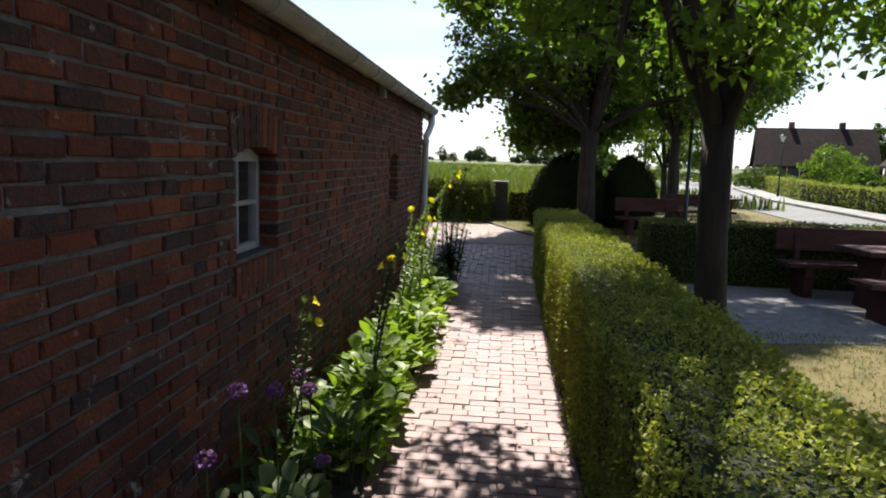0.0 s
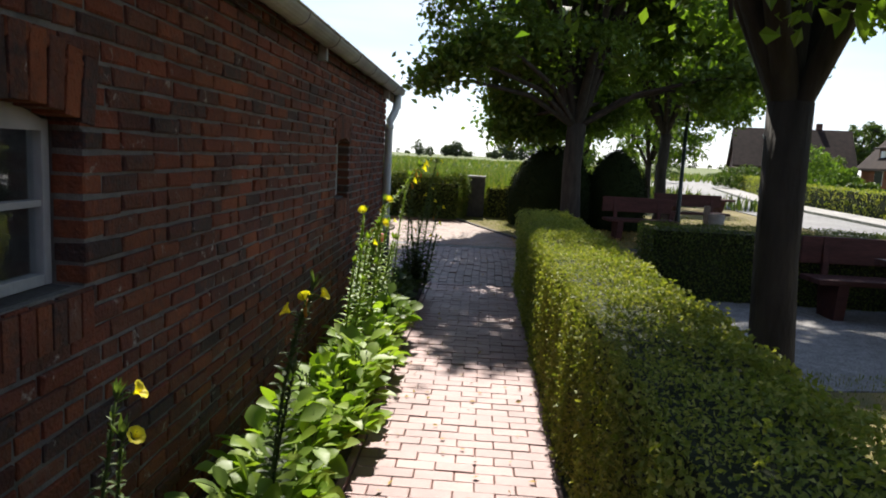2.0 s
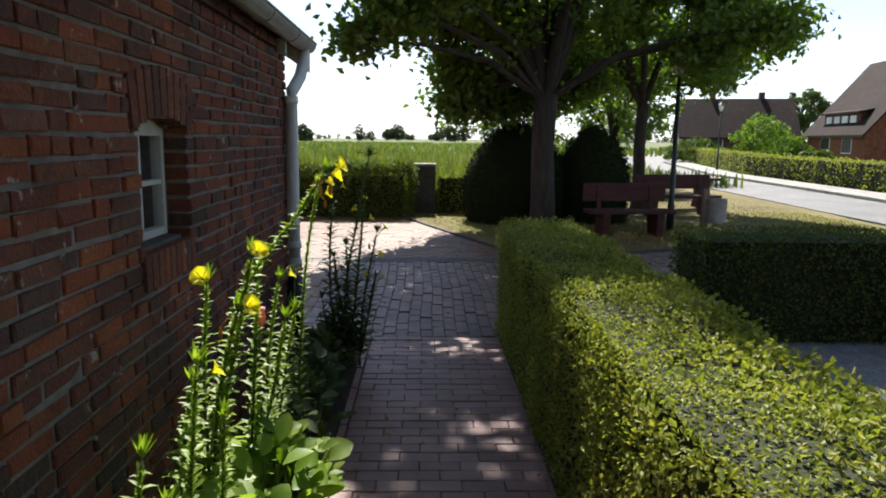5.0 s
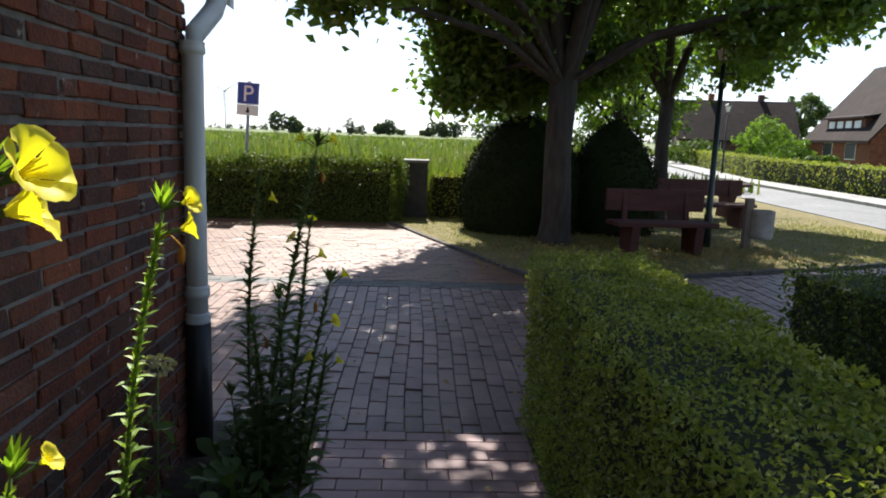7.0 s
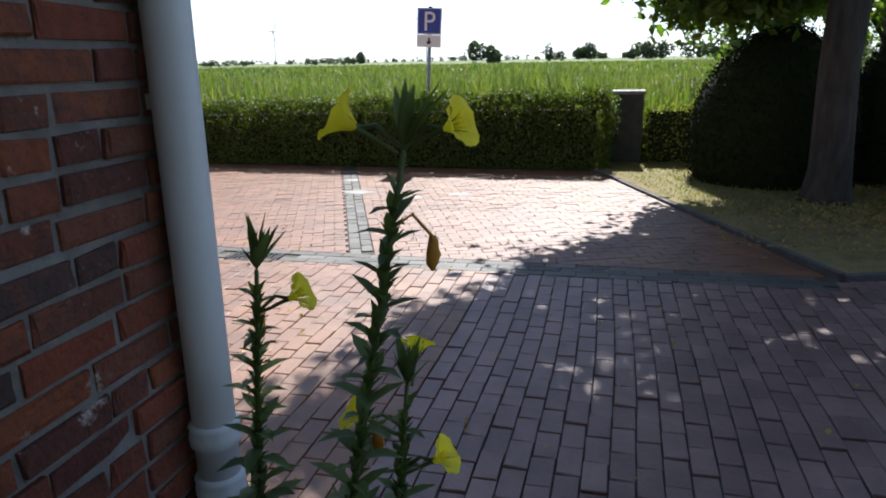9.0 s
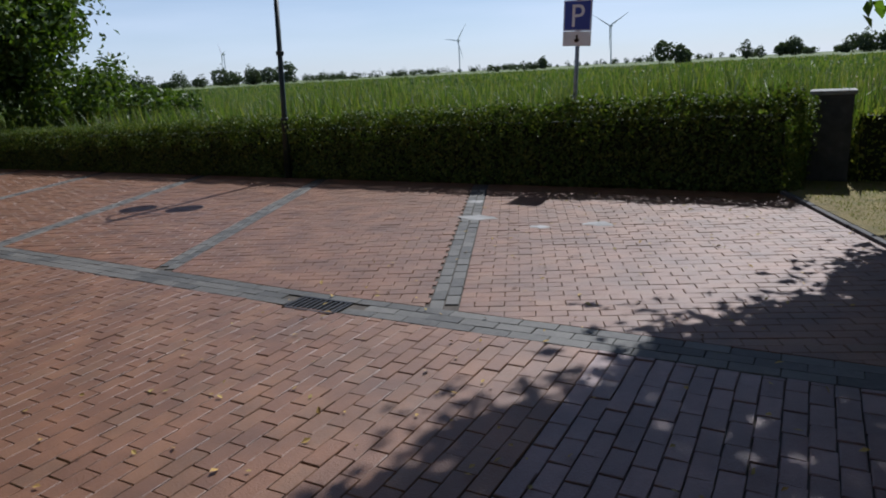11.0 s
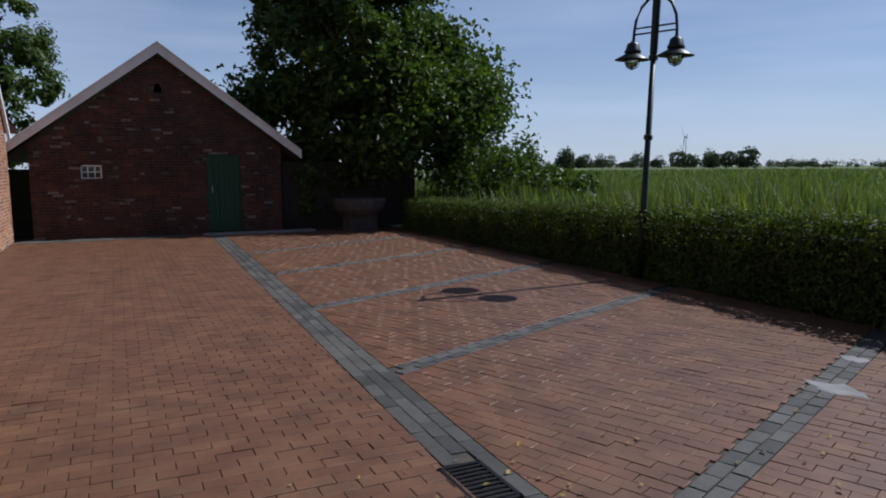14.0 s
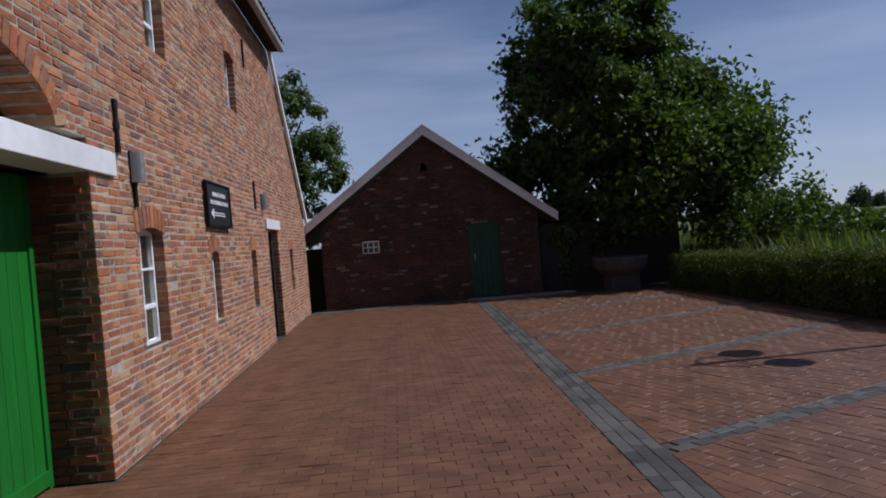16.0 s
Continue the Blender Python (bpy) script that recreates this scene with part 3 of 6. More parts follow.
floor_uvn = ((0, 0, 0), (1, 0, 0), (0, 1, 0), (0, 0, 1))
PL, PW = 0.208, 0.104


def strip_y(x):
    """The middle of the long grey drain row, which bends away slightly."""
    return 14.398 + max(0.0, -x - 3.3) * 0.035


def paver_rows(x0, x1, y0, y1, turn, keep=None, wave=0.0):
    """Half-bond rows of pavers; turn 0 lays them along x, 90 along y."""
    out = []
    along_y = turn == 90
    a0, a1, b0, b1 = (y0, y1, x0, x1) if along_y else (x0, x1, y0, y1)
    n = max(1, round((b1 - b0) / PW))
    pw = (b1 - b0) / n
    for r in range(n):
        b = b0 + (r + 0.5) * pw
        a = a0
        a1 = (strip_y(b) - 0.158 if b < 1.5 else 14.44 + (b - 1.55) * 0.359) if along_y and y1 == 14.24 else (y1 if along_y else x1)
        w = PL * (0.5 if r % 2 else 1.0)
        while a < a1 - 0.02:
            ww = min(w, a1 - a)
            if ww > 0.03:
                m = a + ww / 2
                bend = wave * math.sin(m * 2.1 + b * 0.7) if wave else 0.0
                p = (b + bend, m) if along_y else (m, b + bend)
                if keep is None or keep(*p):
                    out.append((*p, ww, pw, math.radians(turn)))
            a += ww
            w = PL
    return out


lay("paver", paver_rows(-0.37, 0.7, -5.0, 10.66, 0), floor_uvn, M["paver_path"], path_floor, 0.05, 0.0035, near=lambda u, v: 3.2 < v < 9, jitter=0.0018, gap=0.004)
yard = paver_rows(-18.0, -1.02, 10.655, 14.24, 90, wave=0.006) + paver_rows(-1.02, 1.0, 10.662, 14.24, 90, wave=0.012) + paver_rows(-5.6, -2.4, 10.1, 10.65, 90) + paver_rows(1.0, 1.5, 10.662, 14.24, 90) + paver_rows(1.5, 9.4, 11.2, 14.24, 90)
lay("paver", [p for p in yard if p[0] < -1.02], floor_uvn, M["paver_yard"], yard_floor, 0.05, 0.003, near=lambda u, v: -4 < u and v > 12.2, jitter=0.0014, gap=0.004)
lay("paver", [p for p in yard if p[0] >= -1.02], floor_uvn, M["paver_mid"], yard_floor, 0.05, 0.003, near=lambda u, v: -0.9 < u < 0.75 and v < 13.5, jitter=0.003, gap=0.008)

# long grey drain row and the grey rows between the bays
GRATE = (-3.335, -2.875, 14.2, 14.46)
rows = [(x, strip_y(x) + k * 0.104 - 0.104, PL * 1.2, 0.104, -0.035 if x < -3.3 else 0.0) for k in range(3) for x in np.arange(-17.2 + 0.12 * k, 1.5, PL * 1.2)]
rows = [r for r in rows if not (GRATE[0] - 0.13 < r[0] < GRATE[1] + 0.13 and r[1] < 14.47)]
lay("grey_paver", rows, floor_uvn, M["paver_grey"], yard_floor, 0.05, 0.003, near=lambda u, v: -9 < u, jitter=0.0012, limit=150, gap=0.004)
TILT = math.radians(22.5)
ct, st = math.cos(TILT), math.sin(TILT)
BAY_X = [-2.2, -5.05, -7.75, -10.5, -13.2]


def bay_strip_u(x, y):
    """Distance across the tilted rows, and along them from the drain row."""
    return x * ct + (y - 14.55) * st, -x * st + (y - 14.55) * ct


items = []
for bx in BAY_X:
    u0 = bx * ct
    for c in (-0.0525, 0.0525):
        for k in range(24):
            d = -bx * st + 0.1 + k * 0.2 + 0.1 * (c > 0)
            x, y = (u0 + c) * ct - d * st, (u0 + c) * st + d * ct + 14.55
            if strip_y(x) + 0.2 < y < 19.35:
                items.append((x, y, 0.196, 0.1, TILT + math.pi / 2))
lay("grey_paver", items, floor_uvn, M["paver_grey"], bay_floor, 0.05, 0.003, near=lambda u, v: -7.5 < u, jitter=0.0012, limit=150, gap=0.004)


def clip(poly, nx, ny, c):
    """The part of a polygon where nx * x + ny * y >= c."""
    out = []
    for (ax, ay), (bx, by) in zip(poly, poly[1:] + poly[:1]):
        da, db = nx * ax + ny * ay - c, nx * bx + ny * by - c
        if da >= 0:
            out.append((ax, ay))
        if da * db < 0:
            k = da / (da - db)
            out.append((ax + (bx - ax) * k, ay + (by - ay) * k))
    return out


bays, cut = [], bmesh.new()
edges = [(0.0, 1.0, 14.558), (0.035, 1.0, 14.4425), (0.0, -1.0, -19.45), (-0.934, -0.358, -(0.934 * -0.36 + 0.358 * 19.45) + 0.035)]
strip_u = sorted(bx * ct for bx in BAY_X)
lanes = [(-17.2, strip_u[0])] + list(zip(strip_u, strip_u[1:])) + [(strip_u[-1], 4.5)]
for la, lb in lanes:
    la, lb = la + 0.108, lb - 0.108
    for r in range(-30, 120):
        v = r * PW
        u = la
        w = PL * (0.5 if r % 2 else 1.0)
        while u < lb - 0.03:
            ww = min(w, lb - u)
            cu_, cv_ = u + ww / 2, v
            x, y = cu_ * ct - cv_ * st, cu_ * st + cv_ * ct + 14.55
            if -17.3 < x < 1.7 and 14.3 < y < 19.7:
                hw, hh = ww / 2 - 0.0025, PW / 2 - 0.0025
                quad = [(x + a * ct - b * st, y + a * st + b * ct) for a, b in ((-hw, -hh), (hw, -hh), (hw, hh), (-hw, hh))]
                inside = [all(nx * px_ + ny * py_ >= c for nx, ny, c in edges) for px_, py_ in quad]
                if all(inside):
                    bays.append((x, y, ww, PW, TILT))
                elif any(inside):
                    for e in edges:
                        quad = clip(quad, *e) if len(quad) > 2 else []
                    if len(quad) > 2:
                        prism(cut, quad, -0.05, 0.0, "z")
            u += ww
            w = PL
lay("paver", bays, floor_uvn, M["paver_yard"], bay_floor, 0.05, 0.003, near=lambda u, v: -4.5 < u < -0.5 and v < 16.4, jitter=0.0014, gap=0.004)
part("cut_paver_row", cut, M["paver_yard"], bay_floor)["kind"] = "stuff"


# ---- hedges ----
def hedge(name, label, x0, x1, y0, y1, z1, leaf=0.026, density=1500, seed=1, rz=0.0, at=(0, 0, 0), mat=None, sides="top front back left right", lump=0.025, core=0.05, fall=0.0):
    """A clipped hedge: an uneven core, near-black for its inner shade, under a coat of small leaves."""
    root = thing(name, label, "hedge", at, rz)
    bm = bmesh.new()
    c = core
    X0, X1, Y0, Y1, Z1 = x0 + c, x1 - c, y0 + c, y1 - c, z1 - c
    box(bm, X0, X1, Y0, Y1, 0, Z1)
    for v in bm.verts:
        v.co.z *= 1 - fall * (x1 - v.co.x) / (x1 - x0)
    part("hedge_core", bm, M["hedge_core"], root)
    rng = np.random.default_rng(seed)
    pts, nrm = [], []
    faces = {"top": ((x1 - x0) * (y1 - y0), 2), "front": ((x1 - x0) * z1, -1.1), "back": ((x1 - x0) * z1, 1.1), "left": ((y1 - y0) * z1, -1.0), "right": ((y1 - y0) * z1, 1.0)}
    for side in sides.split():
        area = faces[side][0]
        n = int(area * density)
        a, b = rng.random(n), rng.random(n)
        if side == "top":
            p = np.stack([x0 + a * (x1 - x0), y0 + b * (y1 - y0), np.full(n, z1)], 1)
            d = (0, 0, 1)
        elif side in ("front", "back"):
            p = np.stack([x0 + a * (x1 - x0), np.full(n, y0 if side == "front" else y1), b * z1], 1)
            d = (0, -1 if side == "front" else 1, 0.2)
        else:
            p = np.stack([np.full(n, x0 if side == "left" else x1), y0 + a * (y1 - y0), b * z1], 1)
            d = (-1 if side == "left" else 1, 0, 0.2)
        wob = np.sin(p[:, 0] * 5.1 + p[:, 2] * 3) + np.sin(p[:, 1] * 4.3 + p[:, 2] * 4 + 1) + np.sin(p[:, 1] * 9.7 + p[:, 0] * 7)
        dn = np.array(d) / np.linalg.norm(d)
        p = p + dn * (wob[:, None] * lump * 0.35 + rng.normal(0, lump * 0.6, n)[:, None] - lump * 0.4)
        # rounded shoulders
        top = np.clip((p[:, 2] - (z1 - 0.05)) / 0.05, 0, 1)
        if side != "top":
            p = p - dn * (top * 0.025)[:, None]
        pts.append(p)
        nrm.append(np.tile(dn, (n, 1)))
    pts = np.concatenate(pts)
    pts[:, 2] *= 1 - fall * (x1 - pts[:, 0]) / (x1 - x0)
    lv = leaf_mesh("foliage", pts, np.concatenate(nrm), leaf, mat or M["hedge_leaf"], root, 0.65, seed)
    return root


hedge("hedge", "knee-to-waist high clipped box hedge beside the path", HEDGE_L, HEDGE_R, -3.0, 10.85, 0.97, 0.025, 4600, 2, sides="top left right back", lump=0.035, core=0.07)
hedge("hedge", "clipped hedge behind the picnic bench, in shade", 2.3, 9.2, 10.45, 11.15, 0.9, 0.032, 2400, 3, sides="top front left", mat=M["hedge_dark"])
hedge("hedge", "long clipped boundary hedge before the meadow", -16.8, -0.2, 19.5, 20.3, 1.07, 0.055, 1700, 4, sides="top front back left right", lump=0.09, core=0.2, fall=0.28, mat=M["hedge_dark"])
hedge("hedge", "short clipped hedge piece beside the stone pillar", 0.35, 1.05, 20.3, 20.8, 0.85, 0.05, 700, 5, sides="top front left right", lump=0.05)


# ---- trees ----
def tree(name, label, at, height, fork, girth, crown, leaves=16000, leaf=0.09, seed=1, lean=(0, 0), mat=None, limbs=6, bark=None, shift=(0, 0), fill=0.45, bare=0.0, uneven=0.0, spread_k=1.0, extra=()):
    """A tapered trunk that forks into limbs and twigs, with leaves in uneven clumps round the twigs.
    crown: centre height, radius across, radius up, lowest height."""
    rnd = random.Random(seed)
    rng = np.random.default_rng(seed)
    root = thing(name, label, "tree", at)
    cz, cr, ch, low = crown
    bm = bmesh.new()
    prof = [(0, 1.5), (0.12, 1.2), (0.4, 1.02), (fork * 0.6, 0.92), (fork, 0.95)]
    tube(bm, [(lean[0] * z / fork + 0.02 * math.sin(z * 3), lean[1] * z / fork, z - (0.08 if z == 0 else 0)) for z, _ in prof], [girth * k for _, k in prof], 12)
    part("trunk", bm, bark or M["bark"], root, smooth=True)
    base = Vector((lean[0], lean[1], fork - 0.1))
    ends, lm = [], bmesh.new()

    def bough(p, target, r, depth):
        v = Vector((target.x / cr, target.y / cr, (target.z - cz) / ch))
        if v.length > 0.95:
            v *= 0.95 / v.length
            target = Vector((v.x * cr, v.y * cr, cz + v.z * ch))
        if target.z < low:
            target.z = low
        d = target - p
        mid = p + d * 0.5 + Vector((rnd.uniform(-1, 1), rnd.uniform(-1, 1), rnd.uniform(0, 1))) * d.length * 0.12
        pts = [p, p + (mid - p) * 0.5 + Vector((0, 0, 0.03 * d.length)), mid, mid + (target - mid) * 0.5, target]
        tube(lm, pts, [r, r * 0.85, r * 0.7, r * 0.55, r * 0.35], 7 if depth < 2 else 4, cap=False)
        if depth >= 2:
            ends.append(target)
            ends.append(mid)
            return
        for _ in range(4 if depth == 0 else 3):
            k = rnd.choice(pts[2:])
            o = Vector((rnd.gauss(0, 1), rnd.gauss(0, 1), rnd.gauss(0.25, 0.7))).normalized()
            bough(k, k + o * d.length * rnd.uniform(0.4, 0.65), r * 0.45, depth + 1)

    for i in range(limbs):
        q = 2 * math.pi * (i + rnd.uniform(-0.3, 0.3)) / limbs
        up = rnd.uniform(-0.25, 0.9) if i else 1.0
        target = Vector((math.cos(q) * cr * rnd.uniform(0.45, 0.75), math.sin(q) * cr * rnd.uniform(0.45, 0.75), cz + ch * up * 0.75))
        if i == 0:
            target.x *= 0.3
            target.y *= 0.3
        bough(base, target, girth * rnd.uniform(0.42, 0.62), 0)
    for ex, ey, ez, er, en in extra:
        tip = Vector((ex, ey, ez))
        tube(lm, [base, base + (tip - base) * 0.35 + Vector((0, 0, 0.35)), base + (tip - base) * 0.7 + Vector((0, 0, 0.25)), tip], [girth * 0.3, girth * 0.24, girth * 0.16, girth * 0.06], 6, cap=False)
    part("limb_fork", lm, bark or M["bark"], root, smooth=True)
    keep = []
    for e in ends:
        v = Vector((e.x / cr, e.y / cr, (e.z - cz) / ch))
        if v.length > 1.0:
            e = Vector((v.x * cr, v.y * cr, v.z * ch + 0)) / v.length + Vector((0, 0, cz))
        keep.append((e.x, e.y, max(e.z, low)))
    # extra clumps spread over the crown's shell
    for _ in range(int(len(keep) * fill)):
        v = Vector((rnd.gauss(0, 1), rnd.gauss(0, 1), rnd.gauss(0, 1))).normalized() * rnd.uniform(0.7, 1.0)
        keep.append((v.x * cr, v.y * cr, max(low + rnd.uniform(0, 0.4), cz + v.z * ch)))
    cl = np.array(keep)
    share = rng.gamma(1.0 / uneven, 1.0, len(cl)) if uneven else np.ones(len(cl))
    idx = rng.choice(len(cl), leaves, p=share / share.sum())
    spread = rng.normal(0, 1, (leaves, 3)) * np.array([0.078, 0.078, 0.06]) * (cr * 0.75 + 0.3) * spread_k
    pts = cl[idx] + spread
    pts[:, 2] = np.maximum(pts[:, 2], low - 0.35)
    out = pts - np.array([0, 0, cz])
    out /= np.linalg.norm(out, axis=1, keepdims=True) + 1e-6
    pts[:, :2] += np.array(shift) * np.clip((pts[:, 2:3] - fork) / 1.5, 0, 1)
    if bare:
        stay = (np.hypot(pts[:, 0], pts[:, 1]) > bare * (0.8 + 0.4 * rng.random(len(pts)))) | (pts[:, 2] > fork + 1.1)
        pts, out = pts[stay], out[stay]
    for ex, ey, ez, er, en in extra:
        low_clump = np.array((ex, ey, ez)) + rng.normal(0, 1, (en, 3)) * np.array((er, er, er * 0.7)) * 0.55
        pts = np.concatenate([pts, low_clump])
        out = np.concatenate([out, rng.normal(0, 0.6, (en, 3))])
    leaf_mesh("crown", pts, out * 0.4 + np.array([0, 0, 0.6]), leaf, mat or M["tree_leaf"], root, 0.62, seed, 0.7, 0.5)
    return root


tree("tree", "young lime tree with low spreading limbs behind the hedge", (1.85, 5.75, 0), 6.0, 2.0, 0.125, (3.95, 2.5, 1.7, 2.25), 19000, 0.1, 21, (-0.03, 0.05), limbs=8, shift=(-0.3, 0.15), uneven=0.8)
tree("tree", "tall leafy lime tree on the lawn beside the yew bushes", (2.2, 17.5, 0), 9.0, 2.45, 0.22, (6.85, 3.4, 4.1, 3.0), 70000, 0.15, 33, (0.0, 0.0), limbs=10, shift=(-0.35, -0.3), fill=0.9, bare=1.0, uneven=1.0, spread_k=0.92,
     extra=((-1.7, 0.5, 3.7, 0.6, 1300), (-0.9, 0.7, 3.8, 0.6, 1300), (-2.4, 0.3, 3.9, 0.6, 1300), (-1.45, 0.9, 2.35, 0.5, 1500), (-1.0, 1.0, 2.7, 0.55, 1500), (-1.5, 0.8, 3.0, 0.5, 1300), (-0.6, 1.1, 2.3, 0.45, 1300), (0.3, 1.3, 2.6, 0.5, 1200), (0.9, 1.2, 2.9, 0.6, 1300), (-3.1, -2.5, 3.0, 0.35, 500), (-2.6, -2.7, 3.35, 0.5, 900), (-2.0, -2.9, 3.7, 0.5, 900), (2.6, -0.6, 3.2, 0.6, 1200), (3.4, -1.2, 3.5, 0.5, 900)))
tree("tree", "further lime tree on the lawn near the road", (5.1, 21.2, 0), 8.0, 2.5, 0.15, (5.3, 4.0, 2.8, 2.3), 50000, 0.15, 35, limbs=8, fill=0.8, bare=0.9, uneven=1.2, spread_k=0.85)
tree("tree", "broad dark maple beside the shed", (-19.8, 19.0, 0), 9.2, 2.0, 0.25, (4.8, 2.7, 4.6, 0.8), 48000, 0.2, 41, limbs=9, uneven=0.35, fill=0.9, mat=M["maple_leaf"],
     extra=((0.0, 2.5, 5.3, 1.0, 4200), (0.2, 3.5, 4.3, 1.0, 4200), (0.3, 2.6, 3.3, 1.2, 4500), (0.0, 4.1, 3.2, 0.9, 3200), (0.0, 3.6, 2.0, 1.0, 3000), (0.2, -2.4, 3.4, 0.9, 2600), (2.5, 1.5, 3.0, 1.0, 3500), (2.1, 2.8, 3.6, 1.0, 3500), (1.8, 0.6, 4.2, 1.0, 3500), (2.4, 0.2, 2.2, 0.9, 2600)))
tree("tree", "slim tree behind the shed roof", (-25.5, 9.0, 0), 8.2, 2.2, 0.16, (4.6, 2.3, 3.6, 1.5), 16000, 0.18, 43, limbs=6, mat=M["maple_leaf"])


def yew(name, label, at, r, h, seed):
    root = thing(name, label, "bush", at)
    bm = bmesh.new()
    bmesh.ops.create_icosphere(bm, subdivisions=3, radius=1)
    for v in bm.verts:
        z = max(v.co.z, -0.75)
        k = 1.0 if z < 0 else max(0.0, 1 - z ** 1.7) ** 0.72
        a = math.atan2(v.co.y, v.co.x)
        w = r * (k if z > 0 else 1.0 - 0.12 * z * z) * (1 + 0.04 * math.sin(3 * a + z * 4))
        v.co = Vector((math.cos(a) * w, math.sin(a) * w, (z + 0.75) / 1.75 * h)) if math.hypot(v.co.x, v.co.y) > 1e-4 else Vector((0, 0, (z + 0.75) / 1.75 * h))
    bm.normal_update()
    rng = np.random.default_rng(seed)
    pts, nr = [], []
    for f in bm.faces:
        c, n = np.array(f.calc_center_median()), np.array(f.normal)
        m = int(f.calc_area() * 900) + 1
        vv = [np.array(v.co) for v in f.verts]
        for _ in range(m):
            a, b = sorted((rng.random(), rng.random()))
            pts.append(vv[0] * a + vv[1] * (b - a) + vv[2] * (1 - b) + n * rng.normal(0.01, 0.04))
            nr.append(n)
    part("dense_core", bm, M["yew_leaf"], root, smooth=True)
    leaf_mesh("needle_coat", np.array(pts), np.array(nr), 0.07, M["yew_leaf"], root, 0.35, seed, 0.8)
    return root


yew("yew_bush", "dark clipped yew bush shaped like a dome", (1.9, 18.95, 0), 1.0, 2.0, 1)
yew("yew_bush", "second dark clipped yew dome on the lawn", (3.45, 19.0, 0), 0.74, 1.95, 2)


# ---- side wall: gutter, downpipe, roof ----
gutter = thing("roof_gutter", "half-round weathered zinc gutter along the eaves", "gutter")
bm = bmesh.new()
ring = [(-0.90 + 0.075 * math.cos(q), 2.40 + 0.075 * math.sin(q)) for q in (math.pi + math.pi * i / 10 for i in range(11))]
ring += [(-0.90 + 0.07 * math.cos(q), 2.403 + 0.07 * math.sin(q)) for q in (2 * math.pi - math.pi * i / 10 for i in range(11))]
prism(bm, ring, -6.0, 10.84)
part("trough", bm, M["zinc"], gutter)
bm = bmesh.new()
tube(bm, [(-0.825, -6.0, 2.403), (-0.825, 10.84, 2.403)], 0.009, 8)
part("front_bead", bm, M["zinc"], gutter)
for y in np.arange(-5.5, 10.6, 0.82):
    bm = bmesh.new()
    tube(bm, [(-0.90 + 0.079 * math.cos(q), y, 2.40 + 0.079 * math.sin(q)) for q in (math.pi + math.pi * i / 8 for i in range(9))], 0.007, 5)
    part("bracket", bm, M["zinc"], gutter)
part("end_cap", prism(bmesh.new(), ring[:11], 10.835, 10.845), M["zinc"], gutter)

pipe = thing("downpipe", "pale grey round downpipe on a black standpipe", "downpipe")
px, py = -0.945, 10.33
bm = bmesh.new()
tube(bm, [(-0.90, 10.66, 2.34), (-0.90, 10.64, 2.24), (-0.91, 10.54, 2.12), (px, 10.38, 2.0), (px, py, 1.9), (px, py, 1.2), (px, py, 0.66)], 0.047, 18)
part("upper_pipe", bm, M["pipe_paint"], pipe, smooth=True)
for z in (0.70, 0.83, 1.93):
    bm = bmesh.new()
    lathe(bm, [(0.047, -0.03), (0.056, -0.022), (0.057, 0.0), (0.052, 0.012), (0.057, 0.022), (0.047, 0.03)], (px, py, z), 18)
    part("pipe_collar", bm, M["pipe_paint"], pipe, smooth=True)
bm = bmesh.new()
tube(bm, [(px, py, 0.68), (px, py, 0.3), (px, py, -0.02)], 0.058, 18)
part("standpipe", bm, M["black_pvc"], pipe, "black lower standpipe", smooth=True)
for z in (1.55, 0.35):
    part("wall_clamp", boxed(-1.02, px + 0.02, py - 0.012, py + 0.012, z - 0.015, z + 0.015), M["zinc"], pipe)


def roof(name, label, a, b, c, d, mat, courses, ribs):
    """A tiled slope between the eave a-b and the ridge d-c, with rows and rolls of tiles, 6 cm thick."""
    a, b, c, d = [np.array(p, float) for p in (a, b, c, d)]
    n = np.cross(b - a, d - a)
    n /= np.linalg.norm(n)
    if n[2] < 0:
        n = -n
    vs, fs = [], []
    W = ribs * 4
    for r in range(courses):
        for e, lift in ((0, 0.03), (1, 0.0)):
            t = (r + e) / courses
            for i in range(W + 1):
                s = i / W
                p = (a * (1 - s) + b * s) * (1 - t) + (d * (1 - s) + c * s) * t
                vs.append(p + n * (0.05 + lift + 0.018 * math.sin(2 * math.pi * i / 4)))
    for r in range(courses):
        for i in range(W):
            k = 2 * r * (W + 1) + i
            fs.append((k, k + 1, k + W + 2, k + W + 1))
            if r + 1 < courses:
                m = k + W + 1
                fs.append((m, m + 1, m + W + 2, m + W + 1))
    base = len(vs)
    for p in (a, b, c, d):
        vs.append(p)
    fs.append((base + 3, base + 2, base + 1, base))
    return tagged(raw(name, vs, fs, mat), label, "roof", kind="structure")


PITCH = 1 / 1.09
RX = -9.425
RZ = 2.3 + (RX + 0.8) * -PITCH
roof("roof_east", "tiled roof slope of the farmhouse above the gutter", (-0.97, -6, 2.27), (-0.97, 10.86, 2.27), (-5.75, 10.86, KINK + 0.08), (-5.75, -6, KINK + 0.08), M["tile_roof"], 14, 60)
roof("roof_east_upper", "upper tiled roof slope of the farmhouse", (-5.75, -6, KINK + 0.08), (-5.75, 10.86, KINK + 0.08), (RX, 7.0, RZ + 0.1), (RX, -6, RZ + 0.1), M["tile_roof"], 14, 60)
roof("roof_west", "tiled roof slope on the far side of the farmhouse", (-18.05, 10.86, 2.38), (-18.05, -6, 2.38), (RX, -6, RZ + 0.1), (RX, 7.0, RZ + 0.1), M["tile_roof"], 26, 50)
